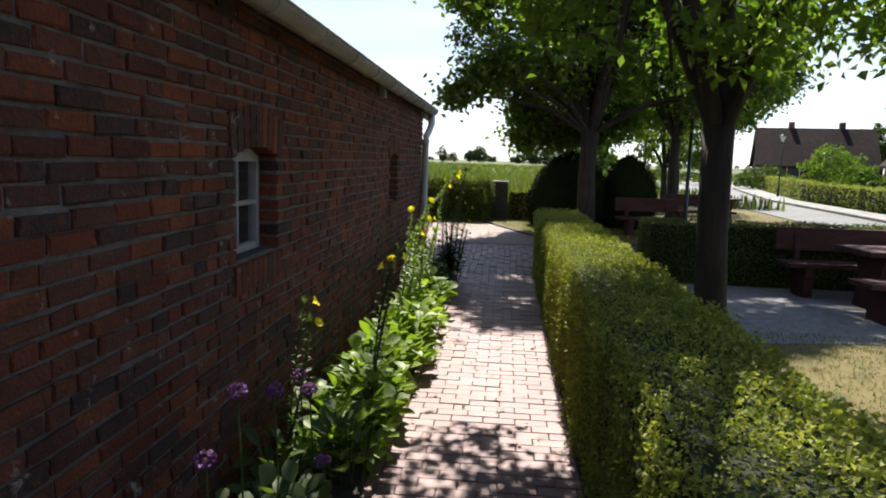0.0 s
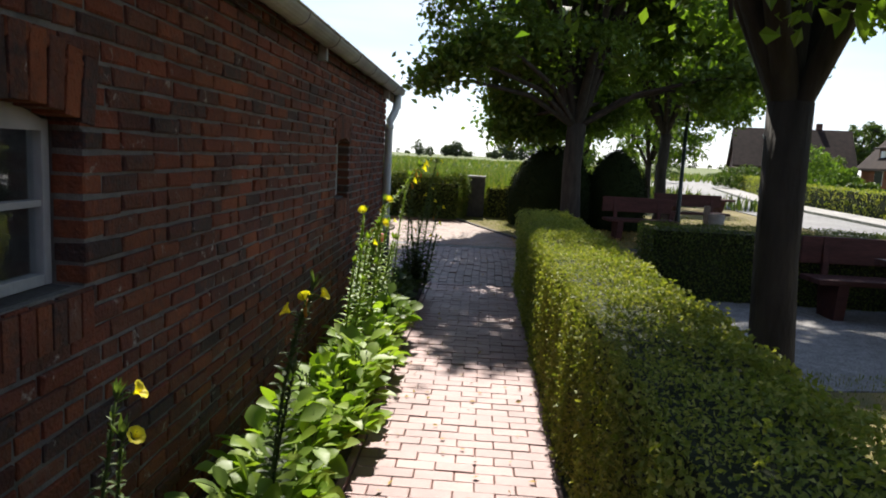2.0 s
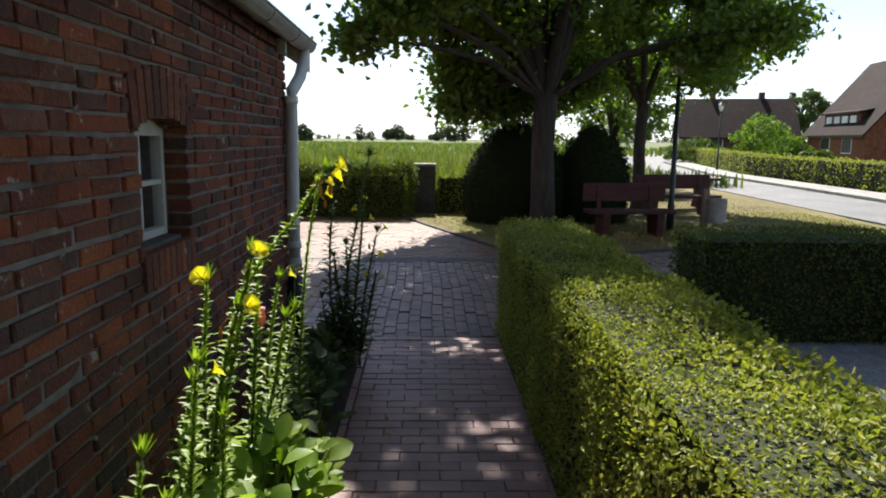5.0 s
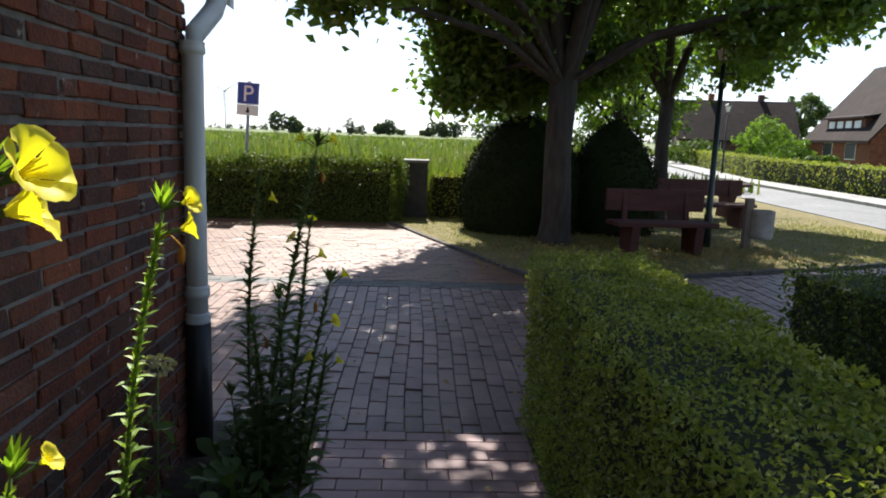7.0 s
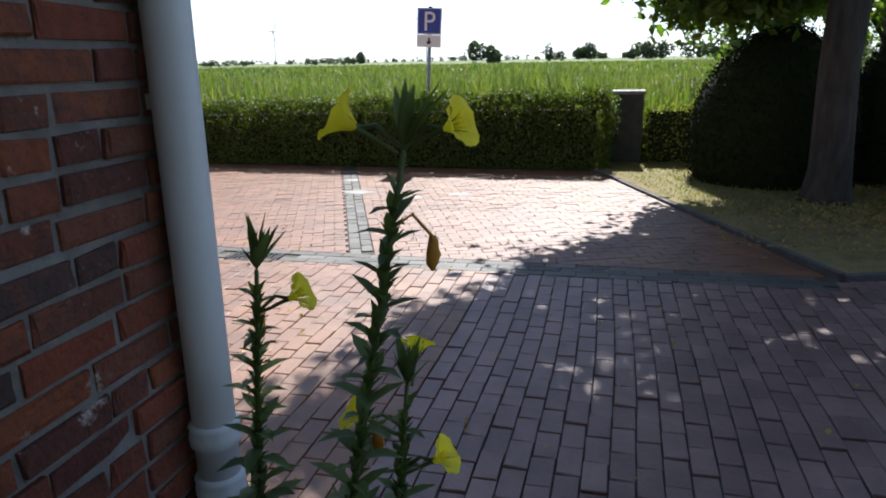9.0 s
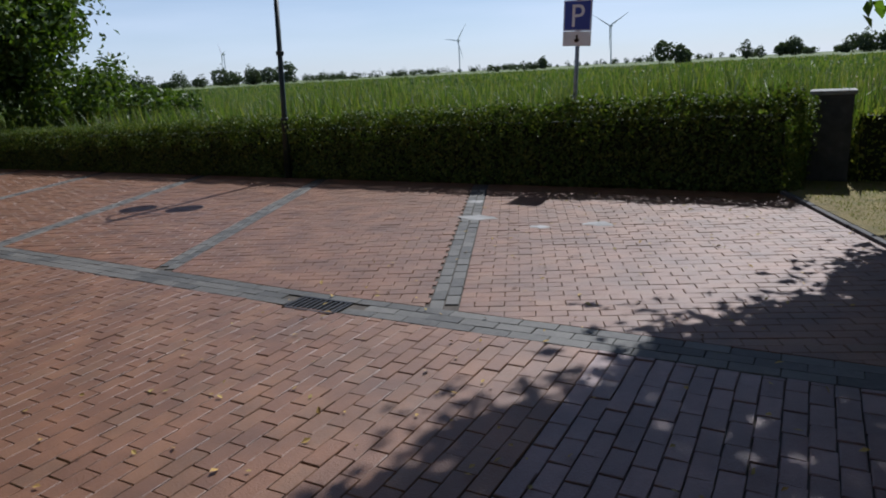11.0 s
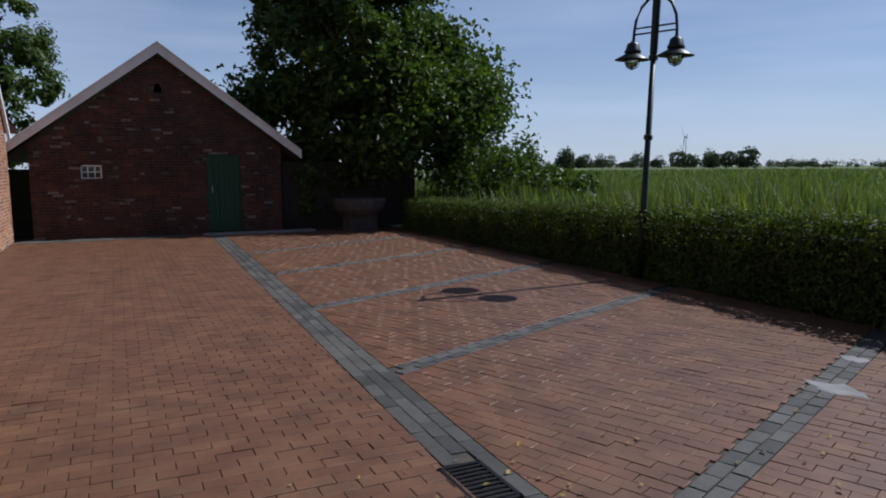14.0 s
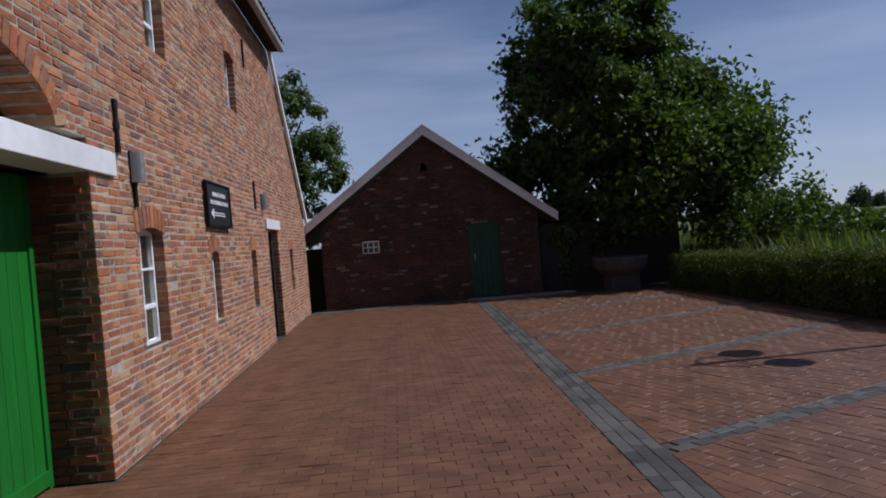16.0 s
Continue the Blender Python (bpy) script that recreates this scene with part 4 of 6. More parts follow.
roof("roof_hip", "half-hipped tiled end of the farmhouse roof", (-14.15, 10.95, KINK - 0.02), (-5.5, 10.95, KINK - 0.02), (RX + 0.1, 7.0, RZ + 0.1), (RX - 0.1, 7.0, RZ + 0.1), M["tile_roof"], 14, 34)
tagged(part("trim_hip_gutter", boxed(-14.2, -5.4, 10.88, 10.99, KINK - 0.1, KINK + 0.02, 0.02), M["zinc"]), "zinc gutter along the half-hip eave", "gutter", kind="structure")
# The shade under the eave is put into the soffit colour.
tagged(part("trim_hip_soffit", boxed(-14.3, -5.6, 10.655, 10.88, KINK - 0.05, KINK - 0.02), M["unlit_black"]), "boards under the half-hip eave, near-black for their shade", "soffit", kind="structure")
for sx, x0, x1 in (("west", -17.98, -14.2), ("east", -0.86, -5.75)):
    bm = bmesh.new()
    prism(bm, [(x0, 2.16), (x0, 2.32), (x1, KINK + 0.06), (x1, KINK - 0.10)], 10.66, 10.72)
    tagged(part("trim_barge_" + sx, bm, M["white_paint"]), "white painted bargeboard on the gable edge", "bargeboard", kind="structure")
# Two unseen walls, added to block skylight from the side wall.
tagged(part("wall_behind", boxed(-1.0, 9.0, -6.6, -6.3, 0, 3.6), M["brick_old"]), "unseen wall added behind the path to block skylight", "wall", kind="structure")
tagged(part("wall_garden", boxed(6.2, 6.5, -6.3, 3.8, 0, 4.6), M["brick_old"]), "unseen wall added across the garden to block skylight", "wall", kind="structure")
tagged(part("wall_back", boxed(-17.85, -1.3, -6.3, -6.0, 0, 2.4), M["mortar"]), "plain rear wall closing the farmhouse", "wall", kind="structure")
tagged(part("wall_west", boxed(-17.85, -17.55, -6.0, 10.3, 0, 2.3), M["mortar"]), "plain far side wall of the farmhouse", "wall", kind="structure")
# stub joist ends and vent pipes on the side wall
for y in (6.9, 10.12):
    t = thing("eave_bracket", "small pale iron bracket below the gutter", "bracket", (-1.0, y, 2.3))
    part("arm", boxed(0.0, 0.07, -0.02, 0.02, -0.06, 0.05, 0.006), M["zinc"], t)


def soldiers(name, x0, x1, y, z, rise, n, m, mat, parent, hgt=0.2):
    """A head of upright bricks over a window, in a slight bow."""
    for i in range(n):
        s = (i + 0.5) / n
        w = (x1 - x0) / n
        bm = bmesh.new()
        box(bm, -w / 2 + 0.004, w / 2 - 0.004, -0.1, 0.006, 0, hgt, 0.004)
        ob = part("brick", bm, mat, parent)
        ob.matrix_world = m @ pose(x0 + (x1 - x0) * s, 0, z + rise * math.sin(math.pi * s) - 0.01, 0, (s - 0.5) * 18, 0)


for a, b, c, d in (W1, W2):
    soldiers("head", -(b - a) / 2 - 0.06, (b - a) / 2 + 0.06, 0, d, 0.06, 9, pose(WALL_X, (a + b) / 2, 0, 0, 0, -90), M["brick_old"], wall_side)
    bm = bmesh.new()
    for i in range(9):
        yy = a - 0.03 + (b - a + 0.06) * i / 9
        box(bm, WALL_X - 0.1, WALL_X + 0.012, yy + 0.004, yy + (b - a + 0.06) / 9 - 0.004, c - 0.14, c - 0.0, 0.004)
    part("brick_sill", bm, M["brick_old"], wall_side)
for a, b, c, d in GW:
    soldiers("head", b - (a + b) / 2 - 0.05, a - (a + b) / 2 + 0.05, 0, d, 0.06, 8 if a - b > 0.5 else 6, pose((a + b) / 2, GABLE_Y, 0, 0, 0, 0), M["brick_gable"], wall_gable)

# ---- gable: gate, lintel, door, anchors, board, lamps ----
GX0, GX1 = GATE
gate = tagged(new("door_gate"), "wide bright green boarded barn gate, closed", "gate", kind="structure")
gy = GABLE_Y - 0.46
for i in range(22):
    x = GX0 + 0.05 + (GX1 - GX0 - 0.1) * i / 22
    part("board", boxed(x + 0.003, x + (GX1 - GX0 - 0.1) / 22 - 0.003, gy - 0.03, gy, 0.1, 2.3, 0.004), M["green_paint"], gate)
part("threshold_rail", boxed(GX0 + 0.03, GX1 - 0.03, gy - 0.02, gy + 0.03, 0.03, 0.14, 0.006), M["green_paint"], gate)
part("post", boxed(GX0, GX0 + 0.06, gy - 0.06, gy + 0.02, 0, 2.3, 0.005), M["green_paint"], gate)
tagged(part("trim_lintel", boxed(-6.08, -1.95, GABLE_Y - 0.28, GABLE_Y + 0.035, 2.30, 2.49, 0.008), M["white_paint"]), "white painted timber lintel over the barn gate", "lintel", kind="structure")
# Soffit and backs coloured near-black for the shade in gate recess and arch.
tagged(part("ceiling_gate", boxed(GX0 - 0.2, GX1 + 0.2, GABLE_Y - 0.75, GABLE_Y - 0.29, 2.33, 2.4), M["unlit_black"]), "soffit above the gate recess, near-black for its shade", "soffit", kind="structure")
tagged(part("wall_gate_back", boxed(GX0 - 0.2, GX1 + 0.2, GABLE_Y - 0.66, GABLE_Y - 0.56, 0, 2.4), M["unlit_black"]), "near-black sheet closing the unlit space behind the gate", "wall", kind="structure")
tagged(part("wall_arch_back", boxed(-5.4, -2.6, GABLE_Y - 0.95, GABLE_Y - 0.85, 2.4, 3.3), M["unlit_black"]), "near-black sheet for the unlit recess behind the arch", "wall", kind="structure")
# brick jambs of the gate recess, in the shade-lowered brick
for jx, nx in ((GX0, 1), (GX1, -1)):
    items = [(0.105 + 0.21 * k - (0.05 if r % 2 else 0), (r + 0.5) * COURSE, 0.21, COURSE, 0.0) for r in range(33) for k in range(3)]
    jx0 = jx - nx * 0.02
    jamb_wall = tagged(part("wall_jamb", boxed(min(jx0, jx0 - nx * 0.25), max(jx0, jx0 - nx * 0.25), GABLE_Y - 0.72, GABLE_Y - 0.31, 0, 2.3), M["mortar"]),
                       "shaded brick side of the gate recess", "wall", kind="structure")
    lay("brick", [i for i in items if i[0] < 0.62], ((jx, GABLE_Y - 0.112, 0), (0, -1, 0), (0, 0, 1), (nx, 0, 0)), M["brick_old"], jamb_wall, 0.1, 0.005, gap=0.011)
# flat arch ring, its bricks spread evenly along the bow
bow = [math.pi * i / 400 for i in range(401)]
reach = [0.0]
for q0, q1 in zip(bow, bow[1:]):
    reach.append(reach[-1] + math.hypot(1.155 * (math.cos(q1) - math.cos(q0)), 0.46 * (math.sin(q1) - math.sin(q0))))
for i in range(32):
    q = bow[min(range(401), key=lambda k: abs(reach[k] - reach[-1] * (i + 0.5) / 32))]
    phi = math.degrees(math.atan2(math.sin(q) / 0.46, math.cos(q) / 1.155))
    bm = bmesh.new()
    box(bm, -0.036, 0.036, -0.31, 0.012, 0.0, 0.17, 0.004)
    ob = part("brick", bm, M["brick_gable"], wall_gable)
    ob.matrix_world = pose(-4.005 + 1.155 * math.cos(q), GABLE_Y, 2.55 + 0.46 * math.sin(q), 0, 90 - phi, 0)

d1 = tagged(new("door_house"), "narrow house door in the gable, leaf and frame near-black", "door", kind="structure")
# Door leaf and frame share the near-black of the recesses.
part("door_leaf", boxed(-13.7, -12.8, GABLE_Y - 0.3, GABLE_Y - 0.25, 0.02, 1.98, 0.006), M["unlit_black"], d1)
part("door_frame", boxed(-13.75, -13.68, GABLE_Y - 0.24, GABLE_Y - 0.12, 0, 2.0, 0.005), M["unlit_black"], d1)
part("door_handle", boxed(-12.95, -12.85, GABLE_Y - 0.25, GABLE_Y - 0.2, 1.0, 1.03, 0.008), M["steel"], d1, "small brass-grey handle")
tagged(part("trim_door_lintel", boxed(-13.95, -12.55, GABLE_Y - 0.1, GABLE_Y + 0.03, 2.02, 2.2, 0.008), M["white_paint"]), "white lintel over the narrow house door", "lintel", kind="structure")
for x, z in ((-6.2, 2.73), (-6.5, 2.3), (-11.75, 2.55), (-11.75, 4.85)):
    t = thing("wall_anchor", "black iron wall anchor on the brick gable", "wall anchor", (x, GABLE_Y + 0.012, z), group="anchors on the gable")
    bm = bmesh.new()
    prism(bm, [(-0.03, -0.22), (0.03, -0.22), (0.022, -0.05), (0.045, 0), (0.022, 0.05), (0.035, 0.22), (-0.035, 0.22), (-0.022, 0.05), (-0.045, 0), (-0.022, -0.05)], -0.012, 0.014)
    part("bar", bm, M["iron"], t)
for x, z in ((-6.5, 2.42), (-12.35, 2.47)):
    t = thing("wall_lamp", "grey half-round wall lamp on the brick gable", "wall lamp", (x, GABLE_Y + 0.008, z), group="lamps on the gable")
    bm = bmesh.new()
    prism(bm, [(0.06 * math.cos(q), 0.1 * math.sin(q)) for q in (math.pi * i / 10 for i in range(11))], -0.13, 0.13, "z")
    part("shade", bm, M["steel"], t)
    part("back_plate", boxed(-0.065, 0.065, -0.006, 0.006, -0.14, 0.14, 0.003), M["iron"], t)

board = thing("notice_board", "black framed board with white lettering and an arrow", "sign", (-9.26, GABLE_Y + 0.012, 2.24))
part("panel", boxed(-0.56, 0.56, 0, 0.03, -0.27, 0.27, 0.006), M["slate"], board)
bm = bmesh.new()
for x0, x1, z0, z1 in ((-0.56, 0.56, 0.25, 0.28), (-0.56, 0.56, -0.28, -0.25), (-0.58, -0.55, -0.28, 0.28), (0.55, 0.58, -0.28, 0.28)):
    box(bm, x0, x1, 0, 0.045, z0, z1, 0.005)
part("frame", bm, M["iron"], board)
rb = random.Random(4)
for z, n, w in ((0.13, 9, 0.06), (0.03, 14, 0.05)):
    bm = bmesh.new()
    for i in range(n):
        x = (i - n / 2) * (w + 0.012)
        box(bm, x, x + w * rb.uniform(0.6, 0.95), 0.03, 0.034, z - 0.025, z + 0.025)
    part("lettering", bm, M["sign_white"], board, "line of white letters too small to read")["kind"] = "stuff"
bm = bmesh.new()
box(bm, -0.25, 0.3, 0.03, 0.034, -0.135, -0.122)
box(bm, -0.25, 0.3, 0.03, 0.034, -0.105, -0.092)
prism(bm, [(0.42, -0.113), (0.29, -0.05), (0.29, -0.175)], 0.03, 0.034)
part("arrow", bm, M["sign_white"], board, "white outlined arrow")

# ---- shed: roof, bargeboards, door, side ----
roof("roof_shed_south", "tiled slope of the shed roof", (SX + 0.12, 10.5, 1.78), (-23.5, 10.5, 1.78), (-23.5, SR, 4.36), (SX + 0.12, SR, 4.36), M["tile_roof"], 12, 22)
roof("roof_shed_north", "tiled slope of the shed roof", (-23.5, 17.05, 1.82), (SX + 0.12, 17.05, 1.82), (SX + 0.12, SR, 4.36), (-23.5, SR, 4.36), M["tile_roof"], 12, 22)
for nm, y0 in (("south", 10.62), ("north", 17.1)):
    k = (y0 - SR)
    zz = 4.48 - abs(k) * 0.765
    bm = bmesh.new()
    prism(bm, [(y0, zz - 0.10), (y0, zz + 0.10), (SR, 4.52), (SR, 4.28)], SX + 0.10, SX + 0.15, "x")
    tagged(part("trim_barge_shed_" + nm, bm, M["white_paint"]), "white painted bargeboard of the shed", "bargeboard", kind="structure")
    bm = bmesh.new()
    prism(bm, [(y0, zz + 0.09), (y0, zz + 0.12), (SR, 4.54), (SR, 4.51)], SX - 0.1, SX + 0.2, "x")
    tagged(part("trim_verge_shed_" + nm, bm, M["white_paint"]), "white verge capping of the shed roof", "verge", kind="structure")
d2 = tagged(new("door_shed"), "dark green boarded shed door, closed", "door", kind="structure")
for i in range(6):
    y = 14.8 + 0.76 * i / 6
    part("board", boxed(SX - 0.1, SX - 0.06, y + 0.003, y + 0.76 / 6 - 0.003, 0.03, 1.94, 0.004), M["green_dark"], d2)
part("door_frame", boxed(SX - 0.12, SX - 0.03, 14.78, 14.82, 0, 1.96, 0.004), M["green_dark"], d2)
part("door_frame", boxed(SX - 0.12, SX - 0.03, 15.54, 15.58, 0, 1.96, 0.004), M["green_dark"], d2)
part("door_handle", boxed(SX - 0.07, SX - 0.02, 14.88, 14.91, 1.0, 1.16, 0.006), M["steel"], d2, "grey steel handle")
# This near-black sheet stands for the unlit inside of the shed.
tagged(part("wall_shed_inner", prism(bmesh.new(), [(11.3, 0), (16.3, 0), (16.3, 1.9), (SR, 3.9), (11.3, 1.9)], SX - 0.5, SX - 0.35, "x"), M["unlit_black"]), "near-black sheet standing in for the unlit shed inside", "wall", kind="structure")
tagged(part("wall_shed_south", boxed(-23.3, SX - 0.3, 11.0, 11.25, 0, 2.0), M["mortar"]), "side wall of the shed", "wall", kind="structure")
tagged(part("wall_shed_north", boxed(-23.3, SX - 0.3, 16.35, 16.6, 0, 2.0), M["mortar"]), "side wall of the shed", "wall", kind="structure")
tagged(part("wall_fence", boxed(-18.35, -18.2, 16.65, 20.4, 0, 1.75), M["dark_wood"]), "board fence beside the shed, coloured dark for the tree's shade", "fence", kind="structure")
# Near-black box added to hold the darkness between house and shed.
tagged(part("wall_gap", boxed(-18.6, -18.5, 10.2, 11.0, 0, 1.6), M["hedge_core"]), "near-black box standing in for the dark gap beside the shed", "wall", kind="structure")
# Dark stone picked so the trough reads as deep in shade.
trough = thing("stone_trough", "round stone trough on a plinth in deep shade", "trough", (-17.0, 18.35, 0))
bm = bmesh.new()
lathe(bm, [(0.0, 0.42), (0.5, 0.42), (0.62, 0.55), (0.68, 0.78), (0.66, 0.82), (0.56, 0.82), (0.5, 0.6), (0.0, 0.58)], sides=24)
part("basin", bm, M["slate_stone"], trough, smooth=False)
part("plinth", boxed(-0.35, 0.35, -0.35, 0.35, -0.01, 0.42, 0.02), M["slate_stone"], trough)
tagged(slab("pavement_step", [(-17.8, 14.6), (-17.4, 14.6), (-17.4, 17.3), (-17.8, 17.3)], -0.05, 0.03, M["concrete"], "pale concrete strip before the shed door", "paving"), kind="structure")
slab("pavement_shed", [(-18.0, 10.75), (-17.3, 10.75), (-17.3, 14.25), (-18.0, 14.25)], -0.05, 0.008, M["paver_grey"], "grey paving strip at the foot of the shed", "paving")

# ---- yard: grate, kerb, sign, pillar, lamps ----
grate = thing("drain_grate", "black cast iron drain grate in the paving", "drain grate", (0, 0, 0))
x0, x1, y0, y1 = GRATE
part("pit", boxed(x0, x1, y0, y1, -0.058, -0.045), M["unlit_black"], grate)
bm = bmesh.new()
for a in ((x0, x1, y0, y0 + 0.025), (x0, x1, y1 - 0.025, y1), (x0, x0 + 0.025, y0, y1), (x1 - 0.025, x1, y0, y1)):
    box(bm, *a, -0.05, 0.002, 0.003)
part("frame", bm, M["iron"], grate)
for i in range(9):
    x = x0 + 0.05 + (x1 - x0 - 0.1) * i / 8
    part("bar", boxed(x - 0.011, x + 0.011, y0 + 0.02, y1 - 0.02, -0.035, 0.0, 0.003), M["iron"], grate)

kerb_pts = [(-0.36, 19.45), (0.60, 16.95), (1.58, 14.55), (5.2, 15.85), (8.9, 17.3)]
kerb = tagged(new("kerb"), "low grey concrete edging stones round the lawn", "kerb", kind="structure")
for (ax, ay), (bx, by) in zip(kerb_pts, kerb_pts[1:]):
    L = math.hypot(bx - ax, by - ay)
    n = max(1, int(L / 0.8))
    rz = math.degrees(math.atan2(by - ay, bx - ax))
    for i in range(n):
        s = (i + 0.5) / n
        ob = part("kerb_stone", boxed(-L / n / 2 + 0.004, L / n / 2 - 0.004, -0.03, 0.03, -0.05, 0.032, 0.008), M["slate_stone"], kerb)
        ob.matrix_world = pose(ax + (bx - ax) * s, ay + (by - ay) * s, random.uniform(-0.008, 0.008), 0, 0, rz + random.uniform(-1, 1))
edging = tagged(new("trim_bed_edging"), "narrow upright pavers edging the flower border", "edging", kind="structure")
for i in range(70):
    ob = part("edge_paver", boxed(-0.022, 0.022, -0.098, 0.098, -0.05, 0.02, 0.004), M["paver_path"], edging)
    ob.matrix_world = pose(-0.396, -3.3 + 0.2 * i, random.uniform(-0.005, 0.005), 0, random.uniform(-3, 3), random.uniform(-1, 1))

sign = thing("parking_sign", "blue square parking sign with a white plate below", "sign", (-3.17, 20.25, 0), -8)
sign.matrix_world = pose(-3.17, 20.25, 0, 0, 3.2, -8)
bm = bmesh.new()
tube(bm, [(0, 0.03, -0.05), (0, 0.03, 2.42)], 0.03, 14)
part("post", bm, M["steel"], sign, smooth=True)
bm = bmesh.new()
lathe(bm, [(0.032, 2.40), (0.032, 2.44), (0.0, 2.45)], (0, 0.03, 0), 12)
part("post_cap", bm, M["iron"], sign)
part("plate", boxed(-0.21, 0.21, -0.006, 0, 2.02, 2.42, 0.002), M["sign_blue"], sign, "blue plate with white border")
part("lower_plate", boxed(-0.21, 0.21, -0.006, 0, 1.82, 2.015, 0.002), M["sign_white"], sign, "white additional plate")
bm = bmesh.new()
for a in ((-0.2, 0.2, 2.405, 2.413), (-0.2, 0.2, 2.027, 2.035), (-0.2, -0.192, 2.03, 2.41), (0.192, 0.2, 2.03, 2.41)):
    box(bm, a[0], a[1], -0.008, -0.0055, a[2], a[3])
part("border", bm, M["sign_white"], sign, "thin white border line")
cu = bpy.data.curves.new("letter", "FONT")
cu.body, cu.size, cu.extrude, cu.align_x = "P", 0.42, 0.0012, "CENTER"
ob = new("letter", cu)
ob.data.materials.append(M["sign_white"])
dg = bpy.context.evaluated_depsgraph_get()
me = bpy.data.meshes.new_from_object(ob.evaluated_get(dg))
bpy.data.objects.remove(ob)
letter = new("letter", me)
letter.parent = sign
letter.matrix_local = pose(0, -0.0085, 2.075, 90, 0, 0)
bm = bmesh.new()
prism(bm, [(-0.02, 1.87), (0.02, 1.87), (0.045, 1.91), (0.02, 1.915), (0.018, 1.97), (-0.012, 1.97), (-0.012, 1.92), (-0.04, 1.90)], -0.009, -0.006)
part("pictogram", bm, M["iron"], sign, "small black pictogram")

pillar = thing("stone_pillar", "square dark brick pillar with a pale capstone", "pillar", (0.075, 20.5, 0))
part("shaft", boxed(-0.225, 0.225, -0.225, 0.225, -0.05, 1.06, 0.01), M["slate_stone"], pillar)
part("capstone", boxed(-0.25, 0.25, -0.25, 0.25, 1.06, 1.11, 0.012), M["concrete"], pillar, "pale concrete cap")


def double_lamp(at, rz):
    root = thing("street_lamp", "dark green street lamp with two hanging hooded lights", "street lamp", at, rz)
    bm = bmesh.new()
    tube(bm, [(0, 0, -0.05), (0, 0, 0.9), (0, 0, 0.95), (0, 0, 3.1)], [0.06, 0.055, 0.045, 0.036], 16)
    part("pole", bm, M["lamp_green"], root, smooth=True)
    bm = bmesh.new()
    tube(bm, [(0, 0, 3.1), (0, 0, 3.15), (0, 0, 3.95), (0, 0, 3.97)], [0.04, 0.052, 0.055, 0.05], 16)
    part("top_sleeve", bm, M["lamp_green"], root, smooth=True)
    bm = bmesh.new()
    lathe(bm, [(0.06, 3.94), (0.06, 4.0), (0.02, 4.01), (0.015, 4.05), (0.0, 4.05)], sides=12)
    part("finial", bm, M["lamp_green"], root)
    for z in (0.95, 2.0, 3.08):
        bm = bmesh.new()
        lathe(bm, [(0.04, -0.04), (0.062, -0.03), (0.062, 0.03), (0.04, 0.04)], (0, 0, z), 14)
        part("collar", bm, M["lamp_green"], root)
    for s in (-1, 1):
        bm = bmesh.new()
        tube(bm, [(s * 0.03, 0, 3.9), (s * 0.12, 0, 3.88), (s * 0.24, 0, 3.78), (s * 0.32, 0, 3.62), (s * 0.345, 0, 3.45), (s * 0.35, 0, 3.3)], 0.02, 8)
        arm = part("arm", bm, M["lamp_green"], root, smooth=True)
        for z in (3.42, 3.5):
            bm = bmesh.new()
            tube(bm, [(s * 0.03, 0, z), (s * 0.34, 0, z)], 0.012, 6)
            part("brace", bm, M["lamp_green"], arm)
        bm = bmesh.new()
        lathe(bm, [(0.0, 3.34), (0.03, 3.335), (0.085, 3.29), (0.1, 3.22), (0.115, 3.2), (0.115, 3.175), (0.09, 3.17)], (s * 0.35, 0, 0), 20)
        hood = part("hood", bm, M["lamp_green"], root, smooth=True)
        bm = bmesh.new()
        lathe(bm, [(0.09, 3.175), (0.12, 3.15), (0.24, 3.085), (0.243, 3.075), (0.12, 3.125), (0.085, 3.15)], (s * 0.35, 0, 0), 24)
        part("brim", bm, M["lamp_green"], hood, smooth=True)
        bm = bmesh.new()
        lathe(bm, [(0.085, 3.11), (0.085, 3.05), (0.06, 2.99), (0.0, 2.96)], (s * 0.35, 0, 0), 16)
        bulb = part("glass_bowl", bm, M["glass"], root, "clear glass bowl", smooth=True)
        bulb.visible_shadow = False
        for k in range(6):
            q = math.pi * k / 6
            bm = bmesh.new()
            c, sn = math.cos(q), math.sin(q)
            tube(bm, [(s * 0.35 + c * r, sn * r, z) for r, z in ((-0.1, 3.11), (-0.1, 3.04), (-0.07, 2.975), (0, 2.94), (0.07, 2.975), (0.1, 3.04), (0.1, 3.11))], 0.005, 4)
            part("guard_wire", bm, M["lamp_green"], hood)
    return root


double_lamp((-7.8, 19.48, 0), 12).matrix_world = pose(-7.8, 19.48, 0, 0, 2.4, 12)


